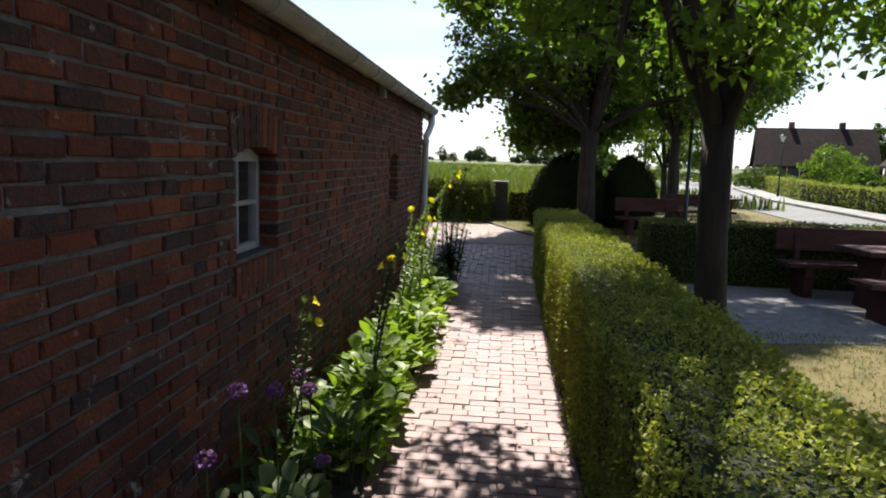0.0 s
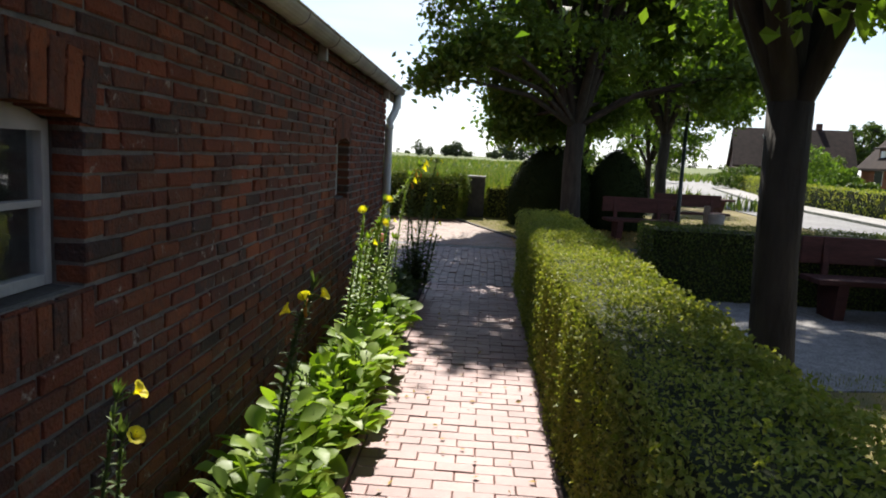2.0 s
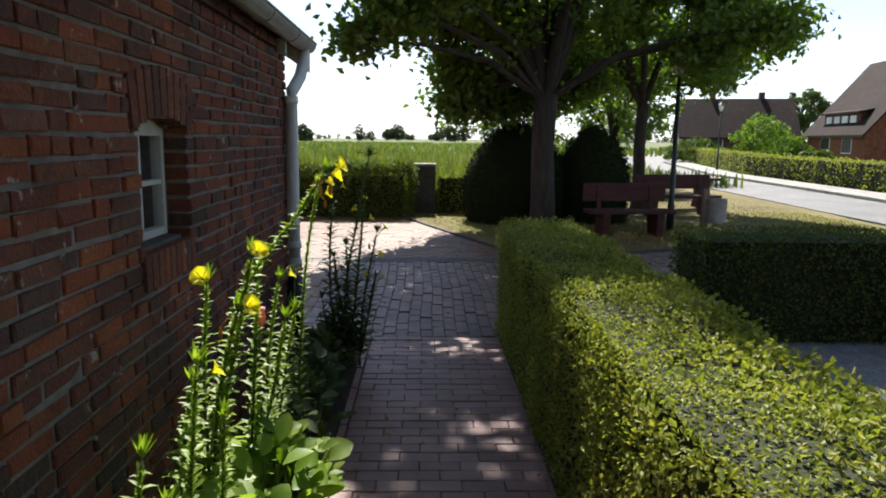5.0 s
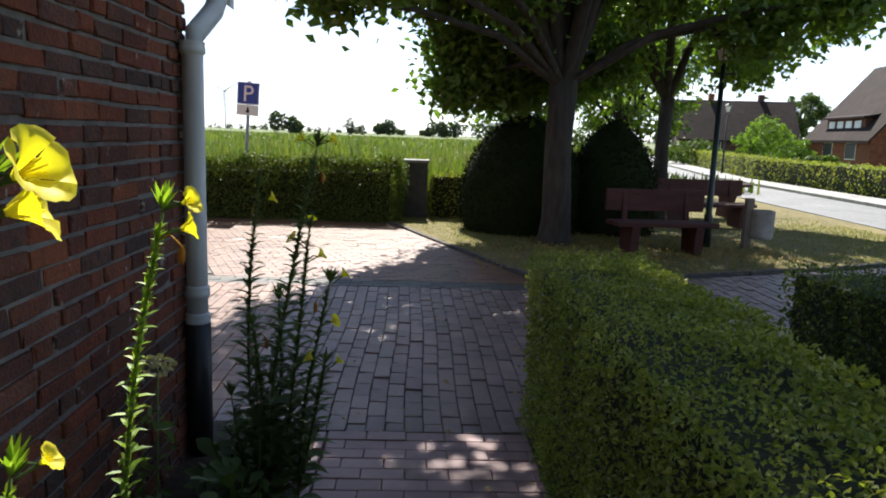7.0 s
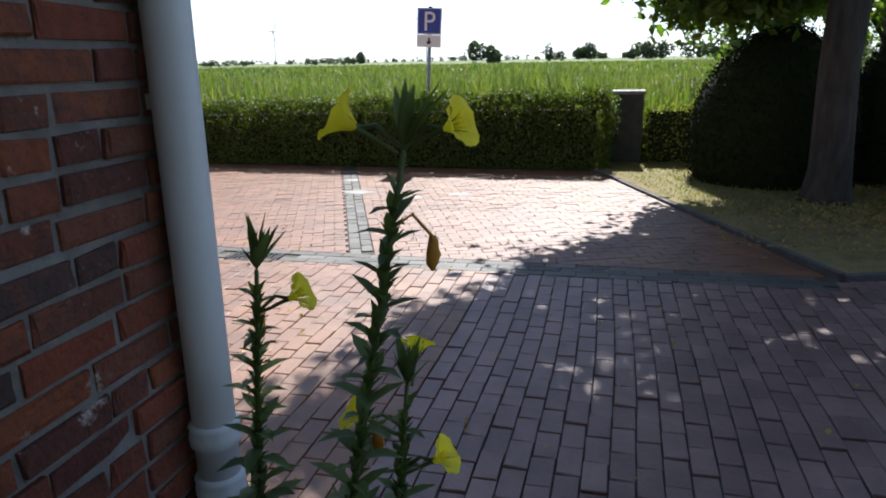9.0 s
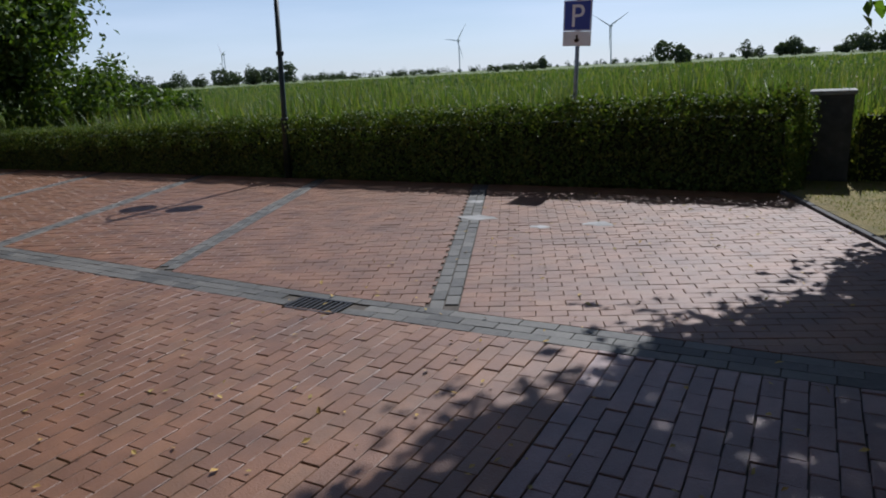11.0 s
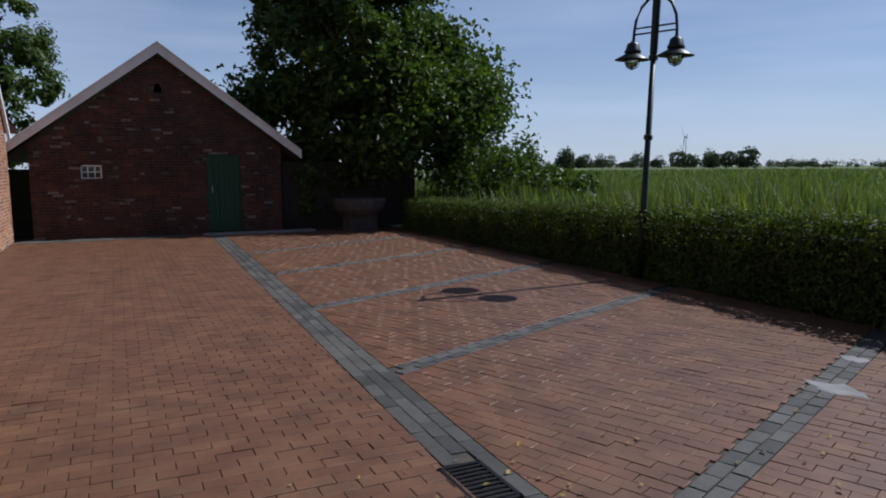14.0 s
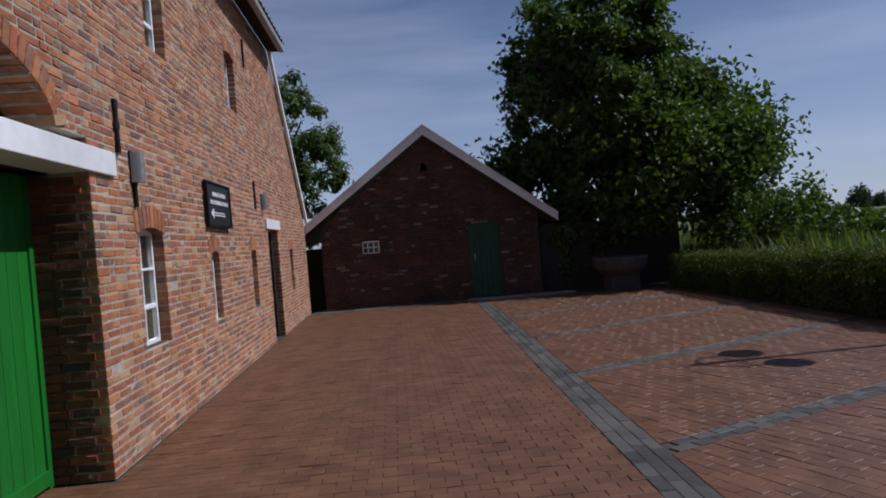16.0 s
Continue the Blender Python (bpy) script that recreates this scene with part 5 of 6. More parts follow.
def lantern(at, h, label):
    root = thing("street_lantern", label, "street lantern", at)
    bm = bmesh.new()
    tube(bm, [(0, 0, -0.05), (0, 0, 0.5), (0, 0, 0.55), (0, 0, h)], [0.075, 0.065, 0.05, 0.035], 14)
    part("pole", bm, M["lamp_green"], root, smooth=True)
    bm = bmesh.new()
    tube(bm, [(-0.22, 0, h - 0.2), (0.22, 0, h - 0.2)], 0.015, 6)
    part("ladder_bar", bm, M["lamp_green"], root)
    bm = bmesh.new()
    lathe(bm, [(0.08, h), (0.18, h + 0.32), (0.08, h + 0.32)], sides=6)
    part("glass_body", bm, M["sign_white"], root, "milky glass panes")
    for k in range(6):
        q = 2 * math.pi * k / 6
        bm = bmesh.new()
        tube(bm, [(0.085 * math.cos(q), 0.085 * math.sin(q), h), (0.185 * math.cos(q), 0.185 * math.sin(q), h + 0.33)], 0.009, 4)
        part("glazing_rib", bm, M["lamp_green"], root)
    bm = bmesh.new()
    lathe(bm, [(0.21, h + 0.32), (0.2, h + 0.35), (0.09, h + 0.45), (0.05, h + 0.47), (0.03, h + 0.55), (0.0, h + 0.57)], sides=12)
    part("roof", bm, M["lamp_green"], root)
    return root


lantern((4.62, 17.6, 0), 2.85, "old-style black lantern post with milky panes")
lantern((17.1, 45.0, 0), 3.4, "slim street lantern beyond the road with a pale head")


# ---- benches and tables ----
def bench(at, rz, w, label, back=True):
    root = thing("garden_bench", label, "bench", at, rz)
    for i in range(2):
        part("seat_plank", boxed(-w / 2, w / 2, -0.24 + 0.24 * i, -0.02 + 0.24 * i, 0.40, 0.46, 0.012), M["red_wood"], root)
    if back:
        part("back_plank", boxed(-w / 2, w / 2, 0.24, 0.29, 0.58, 0.9, 0.014), M["red_wood"], root)
    for s in (-1, 1):
        x = s * (w / 2 - 0.28)
        bm = bmesh.new()
        prism(bm, [(-0.2, 0.0), (0.16, 0.0), (0.22, 0.40), (-0.24, 0.40)], x - 0.06, x + 0.06, "x")
        part("leg", bm, M["red_wood"], root)
        if back:
            bm = bmesh.new()
            prism(bm, [(0.14, 0.05), (0.2, 0.05), (0.30, 0.9), (0.24, 0.9)], x - 0.035, x + 0.035, "x")
            part("back_post", bm, M["red_wood"], root)
    return root


def picnic_table(at, rz, w, label):
    root = thing("picnic_table", label, "table", at, rz)
    for i in range(4):
        y = -0.4 + 0.2 * i
        part("top_plank", boxed(-w / 2, w / 2, y + 0.004, y + 0.196, 0.69, 0.755, 0.01), M["red_wood"], root)
    for s in (-1, 1):
        x = s * (w / 2 - 0.3)
        bm = bmesh.new()
        prism(bm, [(-0.3, 0), (0.3, 0), (0.2, 0.35), (0.33, 0.69), (-0.33, 0.69), (-0.2, 0.35)], x - 0.06, x + 0.06, "x")
        part("leg", bm, M["red_wood"], root)
    return root


bench((5.1, 10.0, 0.012), 2, 2.2, "red-brown plank bench with a backrest before the hedge")
picnic_table((5.55, 9.25, 0.012), 4, 2.1, "red-brown heavy plank picnic table on the gravel")
bench((5.35, 8.5, 0.012), 4, 2.2, "red-brown backless plank bench beside the picnic table", False)
bench((3.62, 16.85, 0.02), 6, 1.52, "weathered red-brown bench with a backrest under the trees")
picnic_table((6.3, 22.0, 0.02), 12, 2.0, "dark plank picnic table near the road")
bench((5.7, 20.2, 0.02), 12, 1.9, "dark plank bench before the far picnic table")

post = thing("waste_bin", "round grey bin fixed to a short wooden post", "bin", (5.25, 17.6, 0.02))
part("post", boxed(-0.06, 0.06, -0.05, 0.05, -0.04, 0.78, 0.012), M["grey_wood"], post)
bm = bmesh.new()
lathe(bm, [(0.0, 0.16), (0.15, 0.16), (0.17, 0.2), (0.175, 0.6), (0.165, 0.6), (0.155, 0.22), (0.0, 0.22)], (0.2, -0.06, 0), 20)
part("bin_body", bm, M["concrete"], post, "grey bin", smooth=False)

# ---- road, far hedge, houses ----
slab("road", [(9.6, 15), (9.9, 21), (11.2, 40), (13.5, 60), (30, 110), (40, 110), (19, 60), (14.5, 40), (13.2, 24), (13.0, 15)], -0.05, -0.02, M["asphalt"], "pale sunlit asphalt village road", "road")
slab("pavement_walk", [(13.15, 15), (13.35, 24), (14.7, 40), (19.2, 60), (41, 110), (44, 110), (21, 60), (16.2, 40), (14.9, 24), (14.8, 15)], -0.05, 0.06, M["concrete"], "light paved footway beyond the road", "pavement")
slab("road_near", [(9.4, -6), (13.0, -6), (13.0, 15), (9.6, 15)], -0.05, -0.021, M["asphalt"], "asphalt road running on beside the garden", "road")


def line_hedge(p, q, w, h, seed, label):
    L = math.hypot(q[0] - p[0], q[1] - p[1])
    hedge("hedge", label, 0, L, -w / 2, w / 2, h, 0.11, 130, seed, math.degrees(math.atan2(q[1] - p[1], q[0] - p[0])), (p[0], p[1], 0), sides="top front back left right", lump=0.08)


line_hedge((15.6, 18), (16.9, 40), 1.0, 1.0, 51, "clipped hedge beyond the road in sun")
line_hedge((16.9, 40), (23.5, 66), 1.0, 1.1, 52, "further stretch of clipped hedge along the road")


def house(name, label, at, rz, w, d, eave, ridge, wall_mat, windows, dormer=False):
    root = thing(name, label, "house", at, rz)
    bm = bmesh.new()
    prism(bm, [(-w / 2, -0.1), (w / 2, -0.1), (w / 2, eave), (0, ridge - 0.15), (-w / 2, eave)], 0, d)
    part("wall", bm, wall_mat, root)
    for s in (-1, 1):
        bm = bmesh.new()
        e = w / 2 + 0.4
        k = (ridge - eave) / (w / 2)
        prism(bm, [(s * e, eave - 0.4 * k), (s * e, eave - 0.4 * k + 0.2), (0, ridge + 0.2), (0, ridge)], -0.4, d + 0.4)
        part("roof_slope", bm, M["far_roof"], root)
    for cx, cy in ((0.4, d * 0.25), (0.4, d * 0.7)):
        part("chimney", boxed(cx - 0.35, cx + 0.35, cy - 0.3, cy + 0.3, ridge - 0.5, ridge + 0.9, 0.03), M["brick_old"], root)
    for (side, a, z0, ww, hh) in windows:
        if side == "gable":
            bx = (a - ww / 2, a + ww / 2, -0.05, 0.06)
            fx = (a - ww / 2 - 0.07, a + ww / 2 + 0.07, -0.03, 0.02)
        else:
            s = -w / 2 if side == "left" else w / 2
            bx = (s - 0.05, s + 0.05, a - ww / 2, a + ww / 2)
            fx = (s - 0.03, s + 0.03, a - ww / 2 - 0.07, a + ww / 2 + 0.07)
        win = part("window", boxed(*fx, z0 - 0.07, z0 + hh + 0.07), M["white_paint"], root)
        part("pane", boxed(*bx, z0, z0 + hh), M["slate"], win)
    if dormer:
        bm = bmesh.new()
        box(bm, -w / 2 + 0.5, -w / 2 + 2.5, d * 0.2, d * 0.8, eave + 0.1, eave + 1.5)
        dm = part("dormer", bm, M["brick_old"], root)
        bm = bmesh.new()
        prism(bm, [(-w / 2 + 0.1, eave + 1.45), (-w / 2 + 0.1, eave + 1.6), (-w / 2 + 3.2, eave + 2.2), (-w / 2 + 3.2, eave + 2.0)], d * 0.16, d * 0.84)
        part("dormer_roof", bm, M["far_roof"], dm)
        for i in range(4):
            y = d * 0.26 + i * d * 0.135
            part("dormer_window", boxed(-w / 2 + 0.44, -w / 2 + 0.56, y, y + d * 0.09, eave + 0.45, eave + 1.3), M["sign_white"], dm)
    return root


house("house", "brick house with a steep tiled roof and a wide dormer", (38.8, 57, 0), -8, 10, 11, 2.6, 8.6, M["brick_old"],
      [("gable", -2.2, 1.0, 1.2, 1.2), ("gable", 1.5, 1.0, 1.2, 1.2), ("left", 3, 0.9, 1.6, 1.2), ("left", 7, 0.9, 1.6, 1.2)], True)
house("house", "long dark brick house behind garden trees", (40.5, 82, 0), 75, 9, 11.5, 2.3, 6.3, M["brick_old"],
      [("left", 3, 1.0, 1.2, 1.2), ("left", 8, 1.0, 1.2, 1.2), ("gable", 0, 1.0, 1.2, 1.2)])
for i, (x, y, r, h) in enumerate(((24.5, 55, 1.8, 3.4), (21.5, 60, 2.2, 1.8), (27, 52, 1.3, 1.1), (29.5, 60, 1.3, 2.1), (33, 70, 1.9, 3.2), (17.5, 72, 2.5, 4))):
    t = thing("garden_shrub", "rounded green garden shrub beyond the road", "shrub", (x, y, 0), group="shrubs beyond the road")
    rg = np.random.default_rng(60 + i)
    n = 2200
    v = rg.normal(0, 1, (n, 3))
    v /= np.linalg.norm(v, axis=1, keepdims=True)
    lob = 1 + 0.22 * np.sin(v[:, 0] * 5 + i) * np.sin(v[:, 1] * 6 + 2 * i) + 0.15 * np.sin(v[:, 2] * 9)
    p = v * (lob * rg.uniform(0.75, 1.0, n))[:, None] * np.array([r, r, h / 2]) + np.array([0, 0, h / 2])
    leaf_mesh("foliage", p, v, 0.26, M["tree_leaf"] if i % 3 == 0 else M["maple_leaf"], t, 0.6, 60 + i)
for i, (x, y, r, h) in enumerate(((-17.2, 22.6, 1.9, 2.3), (-15.4, 23.2, 1.4, 1.5), (-19.0, 17.6, 1.0, 2.4))):
    t = thing("wild_shrub", "wild green shrub among the reeds beside the maple", "shrub", (x, y, -0.05), group="wild shrubs by the maple")
    rg = np.random.default_rng(90 + i)
    n = 5000
    v = rg.normal(0, 1, (n, 3))
    v /= np.linalg.norm(v, axis=1, keepdims=True)
    lob = 1 + 0.25 * np.sin(v[:, 0] * 6 + i) * np.sin(v[:, 1] * 7 + 2 * i) + 0.15 * np.sin(v[:, 2] * 9)
    p = v * (lob * rg.uniform(0.6, 1.0, n))[:, None] * np.array([r, r, h / 2]) + np.array([0, 0, h / 2])
    leaf_mesh("foliage", p, v, 0.17, M["maple_leaf"], t, 0.6, 90 + i)
tree("tree", "dark tree behind the far houses", (47, 92, 0), 10, 2.5, 0.3, (5.2, 3.6, 3.0, 2), 6000, 0.4, 71, mat=M["maple_leaf"])
tree("tree", "lime tree by the road bend", (9.2, 38, 0), 8, 2.3, 0.18, (5, 3.4, 2.8, 2.0), 9000, 0.2, 73)
tree("tree", "bushy tree on the lawn's far edge", (4.3, 31, 0), 6.5, 1.6, 0.15, (3.8, 3.0, 2.7, 1.0), 9000, 0.17, 74)
tree("tree", "small leafy tree behind the yew bushes", (6.8, 30.0, 0), 6, 1.6, 0.13, (3.6, 2.6, 2.6, 0.8), 8000, 0.16, 75)

# ---- meadow, reeds, distance ----
def blades(name, label, n, area, h, w, mat, seed, category="grass", lean=0.35, keep=None):
    """Standing blades scattered over x0, x1, y0, y1."""
    rg = np.random.default_rng(seed)
    x0, x1, y0, y1 = area
    x, y = rg.uniform(x0, x1, n), y0 + (y1 - y0) * rg.random(n) ** 1.3
    if keep:
        stay = keep(x, y)
        x, y = x[stay], y[stay]
        n = len(x)
    hh = h * rg.uniform(0.5, 1.25, n) * (1 + 0.25 * np.sin(x * 0.9) * np.sin(y * 0.7 + 1))
    q = rg.uniform(0, 2 * math.pi, n)
    d = np.stack([np.cos(q), np.sin(q)], 1)
    le = hh * rg.normal(0, lean, n)
    z0 = np.full(n, -0.06)
    a = np.stack([x - d[:, 1] * w, y + d[:, 0] * w, z0], 1)
    b = np.stack([x + d[:, 1] * w, y - d[:, 0] * w, z0], 1)
    c = np.stack([x + d[:, 0] * le * 0.4 + d[:, 1] * w * 0.8, y + d[:, 1] * le * 0.4 - d[:, 0] * w * 0.8, hh * 0.6], 1)
    e = np.stack([x + d[:, 0] * le * 0.4 - d[:, 1] * w * 0.8, y + d[:, 1] * le * 0.4 + d[:, 0] * w * 0.8, hh * 0.6], 1)
    t = np.stack([x + d[:, 0] * le, y + d[:, 1] * le, hh * (1 - 0.2 * np.abs(le / hh))], 1)
    v = np.stack([a, b, c, e, t], 1).reshape(-1, 3)
    f = (np.array([(0, 1, 2), (0, 2, 3), (3, 2, 4)])[None] + 5 * np.arange(n)[:, None, None]).reshape(-1, 3)
    return tagged(raw(name, v, f, mat), label, category, kind="stuff")


blades("reeds", "tall green reeds and weeds behind the boundary hedge", 18000, (-30, 2.5, 20.6, 32), 1.05, 0.018, M["reed"], 81, "reeds")
blades("reeds_tall", "tall broad-bladed reeds standing close behind the hedge", 6000, (-13.5, 1.6, 20.5, 24), 1.08, 0.026, M["reed"], 87, "reeds", lean=0.3)
blades("meadow_grass", "tall meadow grass on the open field", 30000, (-75, 12, 30, 85), 0.5, 0.04, M["reed"], 82)
blades("meadow_grass_far", "pale green meadow grass further out", 22000, (-170, 40, 80, 230), 0.75, 0.11, M["reed"], 83)
blades("lawn_grass", "short dry lawn grass", 26000, (1.4, 8.5, 3.0, 7.6), 0.05, 0.004, M["blade"], 84, lean=0.6)
blades("lawn_grass_far", "short dry grass under the trees", 16000, (0.7, 9.0, 16.6, 26), 0.06, 0.007, M["blade"], 85, lean=0.6)
blades("lawn_grass_kerb", "short trodden grass between the kerb and the tree", 60000, (-0.2, 9.0, 14.6, 21), 0.045, 0.004, M["blade"], 86, lean=0.7,
       keep=lambda x, y: (x > 1.66 - (y - 14.6) * 0.385) & (y > 14.66 + (x - 1.6) * 0.37))


def far_clump(name, label, at, w, h, n, seed, size):
    t = thing(name, label, "trees", at)
    rg = np.random.default_rng(seed)
    k = max(3, int(w / (h * 0.55)))
    cx, cr = rg.uniform(-w / 2, w / 2, k), rg.uniform(0.35, 1.0, k)
    i = rg.integers(0, k, n)
    v = rg.normal(0, 1, (n, 3))
    v /= np.linalg.norm(v, axis=1, keepdims=True)
    v *= rg.uniform(0.6, 1.0, n)[:, None]
    wob = 1 + 0.25 * np.sin(v[:, 0] * 6 + i) + 0.2 * np.sin(v[:, 2] * 8 + i * 2)
    p = np.stack([cx[i] + v[:, 0] * h * 0.42 * wob * cr[i] ** 0.5, v[:, 1] * h * 0.4, h * cr[i] * (0.52 + 0.5 * v[:, 2] * wob)], 1)
    p[:, 2] = np.maximum(p[:, 2], 0.1)
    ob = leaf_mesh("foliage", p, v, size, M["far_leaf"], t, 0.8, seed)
    return t


FAR = [(-0.62, 420, 60, 5), (-0.42, 400, 40, 6), (-0.75, 430, 50, 6), (-0.36, 520, 10, 9), (-0.18, 330, 15, 12), (-0.045, 600, 11, 18), (-0.085, 420, 7, 9),
       (0.02, 520, 50, 12), (0.075, 480, 50, 15), (0.12, 450, 40, 14), (-0.92, 400, 75, 18), (-1.2, 380, 120, 13), (-1.6, 330, 90, 14), (-1.25, 130, 8, 7)]
for i, (k, dist, w, h) in enumerate(FAR):
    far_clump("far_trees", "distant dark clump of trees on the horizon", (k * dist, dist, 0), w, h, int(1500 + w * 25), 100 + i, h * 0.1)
rgf = np.random.default_rng(7)
for i in range(16):
    k = -2.4 + i * 0.19
    dist = 620 / math.hypot(1, k) * 1.3
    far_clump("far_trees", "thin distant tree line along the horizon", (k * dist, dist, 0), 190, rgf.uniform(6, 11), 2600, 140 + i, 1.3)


def turbine(at, hub, blade, turn, rz):
    root = thing("wind_turbine", "slender white wind turbine far out in the fields", "wind turbine", at, rz, group="wind turbines on the horizon")
    bm = bmesh.new()
    tube(bm, [(0, 0, -1), (0, 0, hub)], [hub * 0.022, hub * 0.012], 12)
    part("tower", bm, M["haze_white"], root)
    bm = bmesh.new()
    box(bm, -hub * 0.02, hub * 0.02, -hub * 0.05, hub * 0.05, hub - hub * 0.02, hub + hub * 0.025, 0.1)
    part("nacelle", bm, M["haze_white"], root)
    for k in range(3):
        q = turn + 2 * math.pi * k / 3
        c, s = math.cos(q), math.sin(q)
        bm = bmesh.new()
        tube(bm, [(c * r * blade, -hub * 0.06, hub + s * r * blade) for r in (0.0, 0.2, 0.6, 1.0)], [hub * 0.014, hub * 0.018, hub * 0.011, hub * 0.003], 6)
        part("blade", bm, M["haze_white"], root)
    return root


turbine((-213.4, 800, 0), 41, 26, 0.5, -15)
turbine((-402.5, 800, 0), 38, 24, 0.9, -15)
turbine((-900, 900, 0), 50, 26, 0.2, -30)


# ---- flower border ----
def bloom(c, q, tilt, size, root):
    """A four-petalled cup, notched and softly waved, facing along q and tilted from upright."""
    fl = new("flower")
    fl.parent = root
    for k in range(4):
        bm = bmesh.new()
        a0 = math.pi / 2 * k
        ring = []
        for u in range(6):
            for v in range(7):
                e = v / 3 - 1
                ang = a0 + e * (0.62 + 0.22 * u / 5)
                r = size * (0.14 + 0.86 * (u / 5) ** 0.9 * (1 - 0.16 * abs(e) ** 3 - 0.13 * math.exp(-9 * e * e) * (u / 5) ** 3))
                z = size * (0.95 * (u / 5) ** 0.62 - 0.18 * (u / 5) ** 4 + 0.07 * (k % 2) + 0.05 * math.sin(5 * e + k) * u / 5)
                ring.append(bm.verts.new((r * math.cos(ang), r * math.sin(ang), z)))
        for u in range(5):
            for v in range(6):
                bm.faces.new((ring[u * 7 + v], ring[u * 7 + v + 1], ring[u * 7 + v + 8], ring[u * 7 + v + 7]))
        part("petal", bm, M["petal"], fl, smooth=True)
    bm = bmesh.new()
    tube(bm, [(0, 0, -size * 1.5), (0, 0, -size * 0.3), (0, 0, size * 0.08)], [0.0025, 0.003, size * 0.16], 6)
    part("flower_tube", bm, M["grey_leaf"], fl)
    bm = bmesh.new()
    for k in range(6):
        g = k * 1.05
        tube(bm, [(0, 0, 0), (math.cos(g) * size * 0.2, math.sin(g) * size * 0.2, size * 0.75)], 0.0012, 3)
    part("stamens", bm, M["petal"], fl)
    fl.matrix_local = Matrix.Translation(c) @ Euler((tilt, 0, q + math.pi / 2)).to_matrix().to_4x4()
    return fl


def smooth_line(pts, n=18):
    """Points evenly along a soft curve through the given ones."""
    p = [Vector(v) for v in pts]
    p = [p[0] * 2 - p[1]] + p + [p[-1] * 2 - p[-2]]
    out = []
    for i in range(n + 1):
        s = i / n * (len(p) - 3)
        k = min(int(s), len(p) - 4)
        f = s - k
        a, b, c, d = p[k:k + 4]
        out.append(0.5 * (b * 2 + (c - a) * f + (a * 2 - b * 5 + c * 4 - d) * f * f + (b * 3 - a - c * 3 + d) * f ** 3))
    return out


def primrose(at, stems, seed, leaf=0.09, density=75, blooms=(), wilted=2, bloom_size=0.03, label="evening primrose with yellow flowers", leaf_mat="grey_leaf", pods=True):
    """Leafy stems along soft lines (relative to the foot), pods higher up, a bud tuft at each tip; blooms: (stem, back from the tip, direction, tilt)."""
    rnd = random.Random(seed)
    root = thing("evening_primrose", label, "plant", at, group="evening primroses in the border")
    big_leaf, fine, lines = [], [], []
    for pts in stems:
        line = smooth_line(pts)
        lines.append(line)
        bm = bmesh.new()
        tube(bm, line, [0.008 - 0.005 * i / (len(line) - 1) for i in range(len(line))], 6)
        part("stem", bm, M["grey_leaf"], root, smooth=True)
        length = sum((b - a).length for a, b in zip(line, line[1:]))
        n = int(density * length)
        for i in range(n):
            s = 0.05 + 0.92 * i / n
            k = min(int(s * 18), 17)
            p = line[k].lerp(line[k + 1], s * 18 - k)
            up = (line[k + 1] - line[k]).normalized()
            q = i * 2.4 + rnd.uniform(-0.3, 0.3)
            side = Vector((math.cos(q), math.sin(q), 0))
            size = leaf * (1.25 - 0.95 * s) * rnd.uniform(0.75, 1.2)
            big_leaf.append((p, (side + up * rnd.uniform(0.2, 0.9)).normalized(), size, 0.17))
            if pods and s > 0.4:
                for g in (1.2, 2.9):
                    fine.append((p, (Vector((math.cos(q + g), math.sin(q + g), 0)) * 0.42 + up).normalized(), rnd.uniform(0.03, 0.045), 0.18))
        up = (line[-1] - line[-3]).normalized()
        for i in range(14):
            q = i * 2.4
            fine.append((line[-1], (up + Vector((math.cos(q), math.sin(q), 0)) * rnd.uniform(0.1, 0.75)).normalized(), rnd.uniform(0.045, 0.085), 0.1))
    vs, fs = [], []
    for p, d, L, k_w in big_leaf + fine:
        side = d.cross(Vector((0, 0, 1)))
        side = (side if side.length > 0.05 else Vector((1, 0, 0))).normalized()
        upw = side.cross(d)
        w, k = L * k_w, len(vs)
        sag = Vector((0, 0, -L * (0.3 if k_w > 0.15 else 0.0) * rnd.uniform(0.3, 1.2)))
        for t, ww in ((0.0, 0.15), (0.3, 0.9), (0.62, 0.85), (1.0, 0.02)):
            c = p + d * L * t + sag * t * t
            vs += [c + side * w * ww + upw * w * 0.45 * ww, c, c - side * w * ww + upw * w * 0.45 * ww]
        for j in range(3):
            e = k + 3 * j
            fs += [(e, e + 1, e + 4, e + 3), (e + 1, e + 2, e + 5, e + 4)]
    raw("foliage", [tuple(v) for v in vs], fs, M[leaf_mat], root, smooth=True)["kind"] = "stuff"
    for si, back, q, tilt in blooms:
        line = lines[si]
        p = line[-1 - back]
        c = p + Vector((math.cos(q) * 0.048, math.sin(q) * 0.048, 0.022))
        bm = bmesh.new()
        tube(bm, [p, p + (c - p) * 0.6 + Vector((0, 0, 0.012)), c], 0.0028, 5)
        part("flower_stalk", bm, M["grey_leaf"], root)
        bloom(c, q, tilt, bloom_size * rnd.uniform(0.92, 1.1), root)
    for i in range(wilted):
        line = lines[i % len(lines)]
        q = rnd.uniform(0, 6.28)
        o = line[-2] + Vector((math.cos(q) * 0.05, math.sin(q) * 0.05, -0.035))
        bm = bmesh.new()
        lathe(bm, [(0.002, 0.02), (0.006, 0.012), (0.008, -0.002), (0.006, -0.014), (0.002, -0.022)], o, 8)
        for v in bm.verts:
            v.co.x += rnd.uniform(-0.003, 0.003)
            v.co.y += rnd.uniform(-0.003, 0.003)
